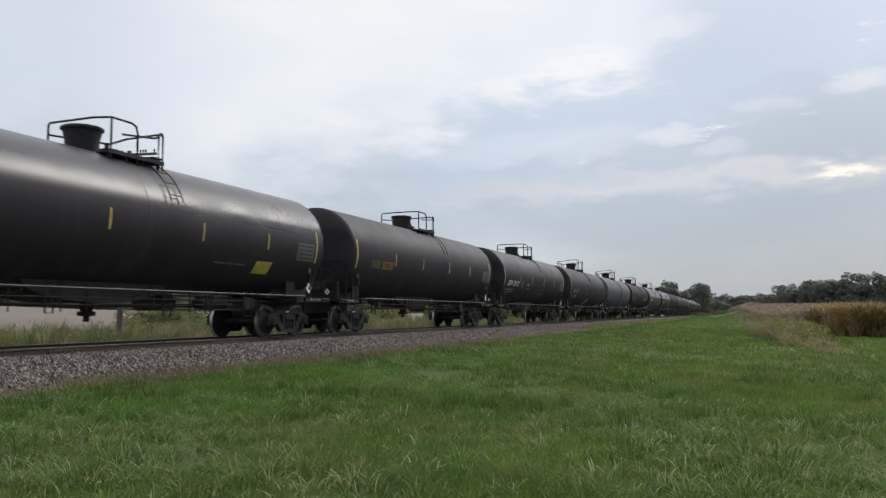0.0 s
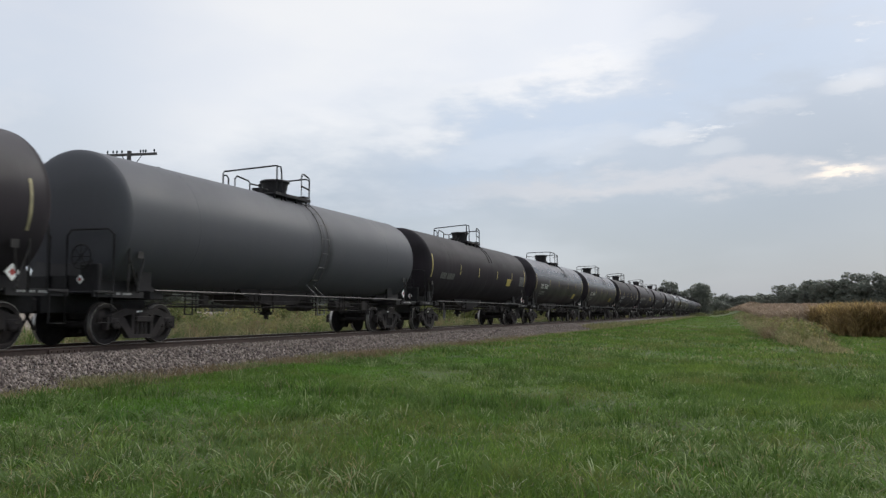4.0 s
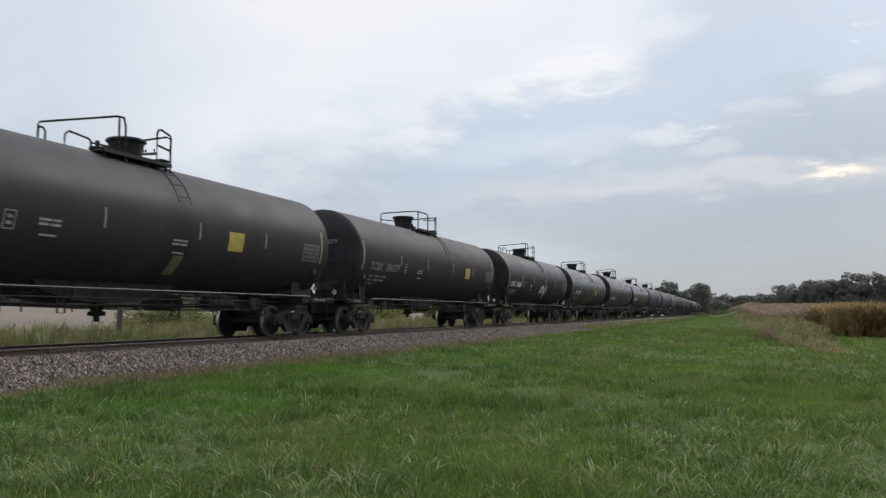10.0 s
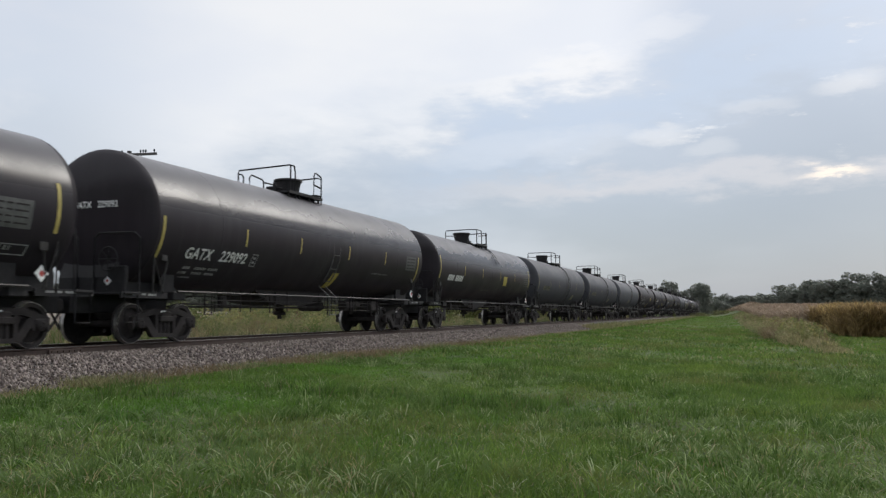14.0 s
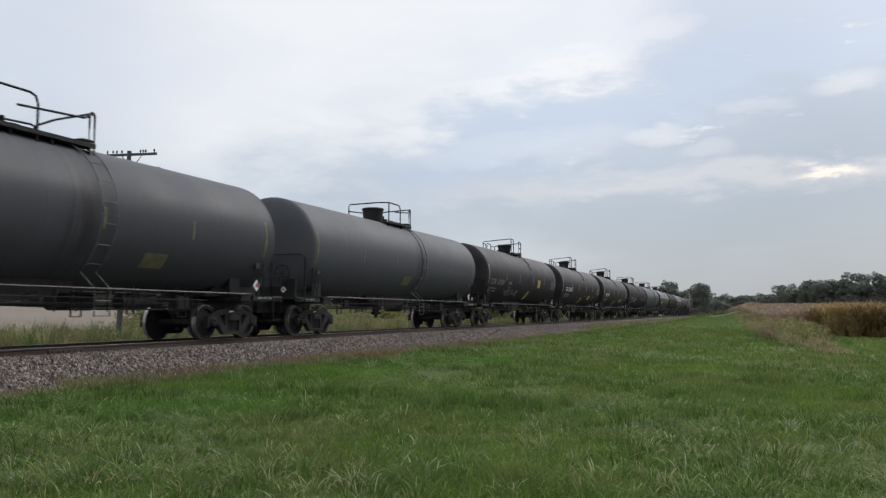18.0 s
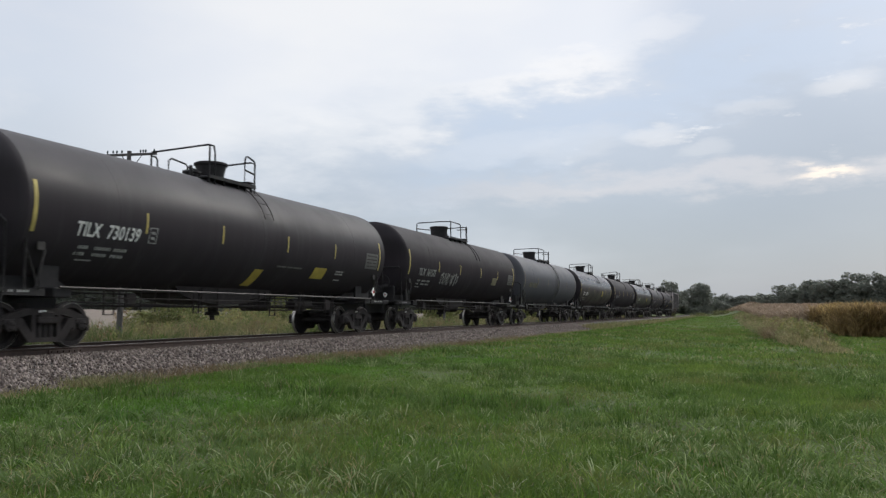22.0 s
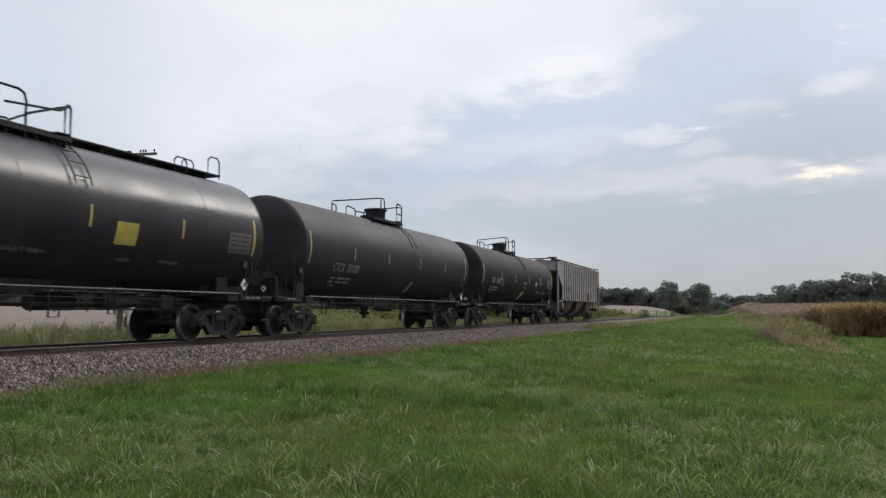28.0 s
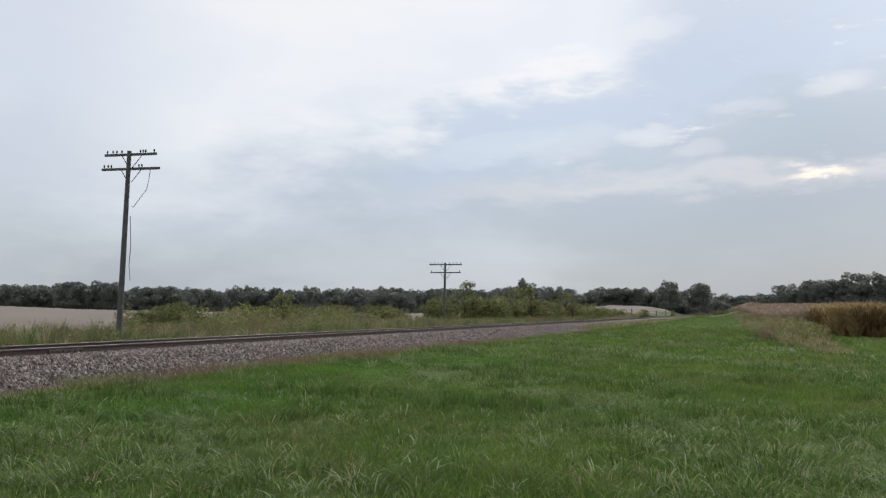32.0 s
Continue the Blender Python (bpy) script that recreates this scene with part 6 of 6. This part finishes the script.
    for mat, some, seed, label in ((SHADED_WEED, c[:500], 41, "clumps of tall seeding weeds"), (DEEP, c[500:700], 42, "dark green weed clumps beyond the track"), (DRY, c[700:1050], 43, "straw-coloured weed clumps beyond the track"), (RUSSET, c[1050:], 46, "rusty seed heads beyond the track")):
        clumps("weed_clumps", mat, some, 40, 0.2, 0.4 + 0.55 * r.random(len(some)) ** 1.5, 0.024, 0.7, seed, 2, label, "weeds", 0.5)
    for mat, k, seed, label in ((SHRUB, 330, 71, "leafy bushes of green weeds beyond the track"), (GOLD, 120, 72, "yellowish flowering weeds beyond the track"), (RUSSET, 90, 73, "brown seeded weeds beyond the track")):
        yy = 14 + 90 * r.random(k) ** 1.2
        weed_bushes(np.c_[track_x(yy) - 4.6 - 9 * r.random(k), yy], mat, 0.33, seed, label, 60, 0.042)


def build_thicket():
    """Tall feathery weeds along the old fence line, before the harvested field."""
    rng = random.Random(77)
    for mat, k, size, seed, label in ((SHRUB, 46, 0.85, 81, "tall feathery green weeds on the fence line"), (GOLD, 34, 0.8, 82, "tall yellowish weeds on the fence line"), (WEED, 40, 0.75, 83, "tall pale green weeds on the fence line"), (RUSSET, 16, 0.7, 84, "tall brown seeded weeds on the fence line")):
        places = [on_bearing(rng.choice((rng.uniform(215, 700), rng.gauss(430, 60), rng.gauss(560, 50))), rng.uniform(52, 74)) for _ in range(k)]
        weed_bushes(places, mat, size, seed, label, 90, 0.07)


def weed_bushes(places, mat, size, seed, label, leaves, leaf=0.06):
    """Low leafy weeds as one mesh: several small lobes of leaves over each place."""
    rng = random.Random(seed)
    blobs = []
    for (x, y), big in zip(places, np.broadcast_to(size, len(places))):
        s = float(big) * rng.uniform(0.6, 1.25)
        z = float(height(x, y))
        for k in range(3):
            blobs.append((x + rng.uniform(-0.5, 0.5) * s, y + rng.uniform(-0.5, 0.5) * s, z + s * (0.35 + 0.6 * k * rng.uniform(0.6, 1.1)), s * (0.55 - 0.13 * k), s * (0.5 - 0.05 * k)))
    me = leaf_cloud("weed_bushes", mat, blobs, len(places) * leaves, leaf, seed)
    tagged(new("weed_bushes", me), label, "weeds", kind="stuff")


def build_crops():
    r = np.random.default_rng(28)
    # a standing corner of corn, and the ripe field that runs on behind it
    n = 6000
    y = 55.5 + 15 * r.random(n) ** 1.2
    x = 5.8 - 0.075 * (y - 55.5) + 30 * r.random(n) ** 1.7
    x = np.round(x / 0.76) * 0.76 + 0.3 + 0.1 * np.sin(y)
    keep = x > 5.5 - 0.075 * (y - 55.5)
    c = np.c_[x, y][keep]
    clumps("corn", CORN, c, 18, 0.16, 0.55, 0.06, 0.9, 11, 3, "standing block of ripe tan corn", "corn", 0.4, 1.75)
    n = 60000
    y = 68 + 280 * r.random(n) ** 1.6
    left = 4.4 - 0.042 * (y - 69)
    p = np.c_[left + 90 * r.random(n) ** 2.2 * (y / 200), y]
    tufts("ripe_crop", RIPE, p, 0.55, 0.08 + 0.0006 * y, 1.0, 12, 2, "pale pinkish tan ripe crop rising to the tree line", "crop", lift=0.7 + 0.9 * step(130, 72, y))


def build_trees():
    rng = random.Random(5)
    protos = [tree_proto(k, 12, 11, HAZY_FOLIAGE, 6000, 0.38, label="dull green broadleaf tree in a distant hedgerow", bare=-0.05) for k in range(6)]
    for k, pr in enumerate(protos):
        pr.matrix_basis = Matrix.Translation((-150.0 - 30 * k, 520, float(height(-150 - 30 * k, 520))))
        tagged(pr, group="distant trees")
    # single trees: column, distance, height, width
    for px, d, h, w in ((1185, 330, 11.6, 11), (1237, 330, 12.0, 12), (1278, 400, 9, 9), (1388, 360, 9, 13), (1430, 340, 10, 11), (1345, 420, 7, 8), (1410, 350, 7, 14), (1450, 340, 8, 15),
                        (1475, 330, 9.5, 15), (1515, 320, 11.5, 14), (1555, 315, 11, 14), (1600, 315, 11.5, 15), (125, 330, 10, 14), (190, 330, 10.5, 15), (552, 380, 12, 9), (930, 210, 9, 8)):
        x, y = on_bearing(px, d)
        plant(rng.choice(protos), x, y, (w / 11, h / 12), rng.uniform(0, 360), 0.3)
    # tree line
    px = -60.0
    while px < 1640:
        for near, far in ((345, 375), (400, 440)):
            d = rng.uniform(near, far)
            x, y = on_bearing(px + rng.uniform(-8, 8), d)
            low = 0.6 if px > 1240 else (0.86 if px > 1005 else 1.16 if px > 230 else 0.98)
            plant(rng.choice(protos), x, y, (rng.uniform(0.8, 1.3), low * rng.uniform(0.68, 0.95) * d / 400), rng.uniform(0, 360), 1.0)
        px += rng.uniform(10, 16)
    # shrubs along the fence line beyond the track
    shrubs = [tree_proto(20 + k, 3.2, 4.2, SHRUB, 2600, 0.11, "shrub", "overgrown green and brown shrub on the fence line", "shrub", 0.02, 14, 0.95) for k in range(4)]
    for k, s in enumerate(shrubs):
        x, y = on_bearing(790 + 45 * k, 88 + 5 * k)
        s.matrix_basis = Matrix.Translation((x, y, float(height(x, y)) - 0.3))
        tagged(s, group="fence line shrubs")
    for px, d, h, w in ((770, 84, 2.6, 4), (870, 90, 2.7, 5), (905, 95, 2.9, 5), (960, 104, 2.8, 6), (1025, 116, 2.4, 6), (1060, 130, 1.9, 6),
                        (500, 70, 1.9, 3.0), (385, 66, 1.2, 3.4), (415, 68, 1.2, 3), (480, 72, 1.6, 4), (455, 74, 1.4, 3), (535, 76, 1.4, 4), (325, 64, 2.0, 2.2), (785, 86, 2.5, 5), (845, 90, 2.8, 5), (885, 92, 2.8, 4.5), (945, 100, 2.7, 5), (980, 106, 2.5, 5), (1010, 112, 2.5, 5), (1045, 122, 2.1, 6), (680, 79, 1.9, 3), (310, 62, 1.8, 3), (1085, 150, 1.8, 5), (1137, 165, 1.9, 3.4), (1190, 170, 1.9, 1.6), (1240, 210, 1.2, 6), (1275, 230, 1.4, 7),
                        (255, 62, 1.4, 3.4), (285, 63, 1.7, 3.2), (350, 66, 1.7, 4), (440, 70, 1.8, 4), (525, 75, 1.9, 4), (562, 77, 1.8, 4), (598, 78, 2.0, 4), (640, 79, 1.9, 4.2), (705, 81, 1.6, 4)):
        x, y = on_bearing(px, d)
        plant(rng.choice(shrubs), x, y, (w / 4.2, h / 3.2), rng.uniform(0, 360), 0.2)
    # thin saplings that stand above them
    saplings = [tree_proto(40 + k, 4.6, 2.6, SHRUB, 520, 0.1, "sapling", "thin sapling with sparse leaves above the shrubs", "sapling", 0.35, 10, 0.8) for k in range(2)]
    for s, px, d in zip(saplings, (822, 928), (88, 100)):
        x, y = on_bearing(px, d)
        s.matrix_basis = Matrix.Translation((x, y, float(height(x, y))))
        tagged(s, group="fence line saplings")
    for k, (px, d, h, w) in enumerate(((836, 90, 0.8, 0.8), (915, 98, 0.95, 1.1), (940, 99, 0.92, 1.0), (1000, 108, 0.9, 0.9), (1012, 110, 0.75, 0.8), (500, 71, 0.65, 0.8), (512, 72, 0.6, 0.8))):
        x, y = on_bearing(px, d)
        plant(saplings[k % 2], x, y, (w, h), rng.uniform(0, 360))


# ---------------------------------------------------------------- poles and fence
def telegraph_pole(x, y, base, top, lean, arms, label):
    pole = tagged(new("telegraph_pole"), label, "telegraph pole", "telegraph poles")
    pole.matrix_basis = pose(x, y, base, 0, lean, 0)
    h = top - base
    child("post", Geo().tube([(0, 0, -0.5), (0, 0, h * 0.5), (0, 0, h)], [0.125, 0.108, 0.085], 12).mesh("post", WOOD, True), pole)
    pin = Geo().tube([(0, 0, 0), (0, 0, 0.1)], 0.018, 6).mesh("pin", WOOD)
    bulb = Geo().lathe([(0.02, 0.06), (0.05, 0.08), (0.045, 0.12), (0.055, 0.14), (0.03, 0.2), (0, 0.21)], "z", (0, 0, 0), 10).mesh("insulator", GLASS, True)
    for z, w, off, xs in arms:
        arm = child("crossarm", Geo().box((off, 0.14, h + z), (w, 0.09, 0.1), bevel=0.012).mesh("crossarm", WOOD), pole)
        for s in (-1, 1):
            child("brace", Geo().tube([(s * 0.5, 0.16, h + z - 0.04), (s * 0.08, 0.12, h + z - 0.55)], 0.016, 6).mesh("brace", IRON), arm)
        for k in xs:
            child("pin", pin, arm, pose(k, 0.14, h + z + 0.06))
            child("insulator", bulb, arm, pose(k, 0.14, h + z + 0.04)).scale = (0.7, 0.7, 0.75)
    return pole


def build_poles():
    p = telegraph_pole(-23.6, 26.6, -0.8, 7.25, 2.0, ((-0.12, 2.6, -0.06, (-1.24, -0.95, -0.76, -0.5, 0.44, 0.58, 0.7, 1.12)), (-0.71, 2.9, -0.02, (-1.36, -1.16, -1.0, 0.4, 0.55))), "weathered grey telegraph pole with two crossarms and a dangling wire")
    g = Geo().tube([(0.93, 0.2, 7.3), (0.88, 0.2, 6.9), (0.8, 0.2, 6.5), (0.62, 0.2, 6.3), (0.42, 0.2, 6.05), (0.2, 0.18, 5.78), (0.12, 0.15, 5.8)], 0.012, 5)
    child("wire", g.mesh("wire", IRON), p, label="dangling broken wire")
    child("wire", Geo().tube([(0.1, 0.15, 5.4), (0.2, 0.16, 4.2), (0.17, 0.16, 3.4), (0.26, 0.17, 2.8)], 0.014, 5).mesh("wire", IRON), p)
    telegraph_pole(-24.7, 67.6, -1.0, 5.05, 1.0, ((-0.15, 3.05, 0.0, (-1.4, -1.05, -0.7, -0.35, 0.35, 0.7, 1.05, 1.4)), (-0.85, 2.8, 0.0, (-1.3, 1.3))), "smaller weathered telegraph pole above the shrubs")
    fence = tagged(new("wire_fence"), "old wire fence with wooden posts beyond the track", "fence")
    post = Geo().tube([(0, 0, -0.4), (0, 0, 1.7)], [0.1, 0.085], 8).mesh("post", WOOD)
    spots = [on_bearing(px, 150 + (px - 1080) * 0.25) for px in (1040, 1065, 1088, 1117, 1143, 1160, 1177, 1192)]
    spots = [(x, y, float(height(x, y))) for x, y in spots]
    for x, y, z in spots:
        child("post", post, fence, pose(x, y, z))
    for h in (0.5, 1.0, 1.45):
        child("wire", Geo().tube([(x, y, z + h) for x, y, z in spots], 0.012, 5).mesh("wire", IRON), fence)


# ---------------------------------------------------------------- clouds
def build_clouds():
    m = Nodes("cloud_layer")
    nrm = m.add("VectorMath", operation="NORMALIZE")
    m.put(m.obj(), nrm.inputs[0])
    sep = m.add("SeparateXYZ")
    m.put(nrm.outputs[0], sep.inputs[0])
    up = sep.outputs[2]
    stretch = (1.0, 1.0, 2.6)
    big = m.noise(nrm.outputs[0], 3.2, 4, 0.5, stretch)
    mid = m.noise(nrm.outputs[0], 8.0, 5, 0.55, stretch)
    fine = m.noise(nrm.outputs[0], 20.0, 6, 0.6, (1.0, 1.0, 3.6))
    # bearing and height seen from the stand
    fwd = m.math("MAXIMUM", m.math("ADD", m.math("MULTIPLY", sep.outputs[0], -math.sin(YAW)), m.math("MULTIPLY", sep.outputs[1], math.cos(YAW))), 0.12)
    u = m.math("DIVIDE", m.math("ADD", m.math("MULTIPLY", sep.outputs[0], math.cos(YAW)), m.math("MULTIPLY", sep.outputs[1], math.sin(YAW))), fwd)
    w = m.math("DIVIDE", up, fwd)
    uneven = m.math("ADD", m.math("MULTIPLY", m.math("SUBTRACT", mid, 0.5), 0.16), m.math("MULTIPLY", m.math("SUBTRACT", fine, 0.5), 0.07))
    c = m.ramp(m.span(up, 0.0, 0.5), (0.0, (0.3, 0.335, 0.375)), (0.2, (0.345, 0.39, 0.455)), (0.5, (0.44, 0.495, 0.575)), (1.0, (0.49, 0.53, 0.61)))
    c = m.mix(m.span(big, 0.38, 0.68, 0.0, 0.5), c, (0.5, 0.535, 0.6))
    c = m.mix(m.math("MULTIPLY", m.span(mid, 0.48, 0.72, 0.0, 0.4), m.span(up, 0.08, 0.2)), c, (0.55, 0.565, 0.6))
    c = m.mix(m.math("MULTIPLY", m.span(u, 0.1, 0.5), m.span(w, 0.42, 0.12, 0.15, 0.8)), c, (0.225, 0.27, 0.335))
    # clearer blue below the edge of the bank
    gap = m.math("MULTIPLY", m.span(m.math("ABSOLUTE", m.math("ADD", m.math("SUBTRACT", w, m.math("ADD", m.math("MULTIPLY", u, 0.33), 0.175)), uneven)), 0.06, 0.0, 0.0, 0.5), m.span(u, -0.1, 0.05))
    c = m.mix(gap, c, (0.41, 0.485, 0.6))
    # small cream puffs
    puffs = m.math("MULTIPLY", m.math("MULTIPLY", m.span(m.math("ADD", fine, m.math("MULTIPLY", mid, 0.6)), 0.93, 1.12), m.span(up, 0.15, 0.21)), m.span(u, -0.05, 0.25))
    c = m.mix(m.math("MULTIPLY", puffs, 0.6), c, (0.72, 0.7, 0.68))
    for pu, pw, su, sw, amount in ((0.52, 0.287, 0.036, 0.011, 0.34), (0.285, 0.22, 0.026, 0.01, 0.36), (0.405, 0.257, 0.03, 0.008, 0.2), (0.335, 0.202, 0.022, 0.009, 0.2), (0.19, 0.21, 0.05, 0.014, 0.16), (0.29, 0.352, 0.03, 0.012, 0.3), (0.08, 0.2, 0.06, 0.014, 0.16)):
        du = m.math("DIVIDE", m.math("ADD", m.math("SUBTRACT", u, pu), m.math("MULTIPLY", m.math("SUBTRACT", mid, 0.5), 0.1)), su)
        dw = m.math("DIVIDE", m.math("ADD", m.math("SUBTRACT", w, m.math("ADD", m.math("MULTIPLY", m.math("SUBTRACT", u, pu), 0.2), pw)), m.math("MULTIPLY", m.math("SUBTRACT", fine, 0.5), 0.04)), sw)
        near = m.math("ADD", m.math("MULTIPLY", du, du), m.math("MULTIPLY", dw, dw))
        c = m.mix(m.math("MULTIPLY", m.span(near, 3.4, 0.0), amount), c, (0.74, 0.715, 0.69))
    # a low rosy streak with a bright end
    line = m.math("SUBTRACT", w, m.math("ADD", m.math("MULTIPLY", u, 0.06), 0.146))
    off = m.math("ABSOLUTE", m.math("ADD", line, m.math("MULTIPLY", uneven, 0.5)))
    rosy = m.math("MULTIPLY", m.span(off, 0.022, 0.0, 0.0, 0.42), m.span(u, -0.15, 0.2))
    c = m.mix(rosy, c, (0.6, 0.56, 0.555))
    far_end = m.math("ABSOLUTE", m.math("SUBTRACT", u, 0.495))
    bright = m.math("MULTIPLY", m.span(off, 0.009, 0.0), m.span(far_end, 0.06, 0.01))
    c = m.mix(bright, c, (0.8, 0.7, 0.6))
    # the bank, frayed and sunlit along its lower edge, thinning out to both sides
    rim = m.math("SUBTRACT", w, m.math("ADD", m.math("MULTIPLY", u, 0.33), 0.222))
    rag = m.math("ADD", rim, uneven)
    hard = m.span(u, -0.15, 0.15)
    bank = m.mix(hard, m.span(rag, -0.07, 0.12), m.span(rag, -0.025, 0.045))
    bank = m.math("MULTIPLY", m.math("MULTIPLY", bank, m.span(u, -0.5, -0.2, 0.25, 1.0)), m.span(u, 0.34, 0.2))
    white = m.mix(m.span(big, 0.36, 0.66, 0.0, 0.6), (0.69, 0.69, 0.695), (0.585, 0.61, 0.665))
    lit = m.math("MULTIPLY", m.math("MULTIPLY", m.span(rag, 0.05, 0.015), hard), m.span(u, 0.28, 0.2, 0.0, 0.6))
    white = m.mix(lit, white, (0.84, 0.8, 0.75))
    c = m.mix(bank, c, white)
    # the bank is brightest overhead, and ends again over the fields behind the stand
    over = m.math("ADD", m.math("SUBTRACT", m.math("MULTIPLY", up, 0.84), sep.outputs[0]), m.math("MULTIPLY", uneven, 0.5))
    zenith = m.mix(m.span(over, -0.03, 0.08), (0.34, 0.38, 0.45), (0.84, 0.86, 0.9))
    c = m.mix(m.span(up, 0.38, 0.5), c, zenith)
    dot = m.add("VectorMath", operation="DOT_PRODUCT")
    m.put(nrm.outputs[0], dot.inputs[0])
    dot.inputs[1].default_value = SUN_DIR
    glow = m.math("MULTIPLY", m.span(dot.outputs["Value"], 0.92, 0.99), m.span(over, -0.02, 0.04))
    c = m.mix(glow, c, (6.5, 6.35, 6.1))
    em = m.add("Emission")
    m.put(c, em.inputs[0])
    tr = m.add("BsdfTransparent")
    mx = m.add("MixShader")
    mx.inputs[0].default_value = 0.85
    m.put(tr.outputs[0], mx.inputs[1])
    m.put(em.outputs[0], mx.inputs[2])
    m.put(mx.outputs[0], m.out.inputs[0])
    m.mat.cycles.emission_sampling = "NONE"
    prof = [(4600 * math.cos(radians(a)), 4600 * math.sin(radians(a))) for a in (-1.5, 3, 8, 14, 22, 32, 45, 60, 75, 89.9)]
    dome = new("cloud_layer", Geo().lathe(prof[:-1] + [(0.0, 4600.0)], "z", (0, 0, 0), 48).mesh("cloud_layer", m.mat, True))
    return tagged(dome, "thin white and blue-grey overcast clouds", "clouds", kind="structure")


build_ground()
build_track()
build_poles()
for *spec, kind in CARS:
    tank_car(*spec, NAMES[kind])
hopper_car(24.77 + 16.584 * 14)
build_grass()
build_verge()
build_thicket()
build_crops()
build_trees()
CLOUDS = build_clouds()


# ---------------------------------------------------------------- what moves
SPEED = 16.584


def motions():
    for car, mid in TRAIN:
        rows = []
        for t in range(33):
            y = mid - SPEED * (t - 16)
            x = float(track_x(y))
            turn = math.degrees(math.atan2(float(track_x(y + 5)) - float(track_x(y - 5)), 10))
            rows.append((t, pose(x, y, 0, 0, 0, -turn)))
        walk(car, rows)
    lead = {}
    per = SPEED / FPS / 0.457
    for axle, dy in WHEELS:
        if dy not in lead:
            walk(axle, [(k / FPS, pose(0, dy, 0.457, math.degrees(k * per) % 360)) for k in range(32 * FPS + 1)])
            lead[dy] = axle
        else:
            first = lead[dy].animation_data
            axle.rotation_mode = "QUATERNION"
            keys = axle.animation_data_create()
            keys.action = first.action
            keys.action_slot = first.action_slot
    walk(CLOUDS, [(0, pose(0, 0, 0, 0, 0, 0)), (16, pose(0, 0, 0, 0, 0, 0.7)), (32, pose(0, 0, 0, 0, 0, 1.4))])


motions()
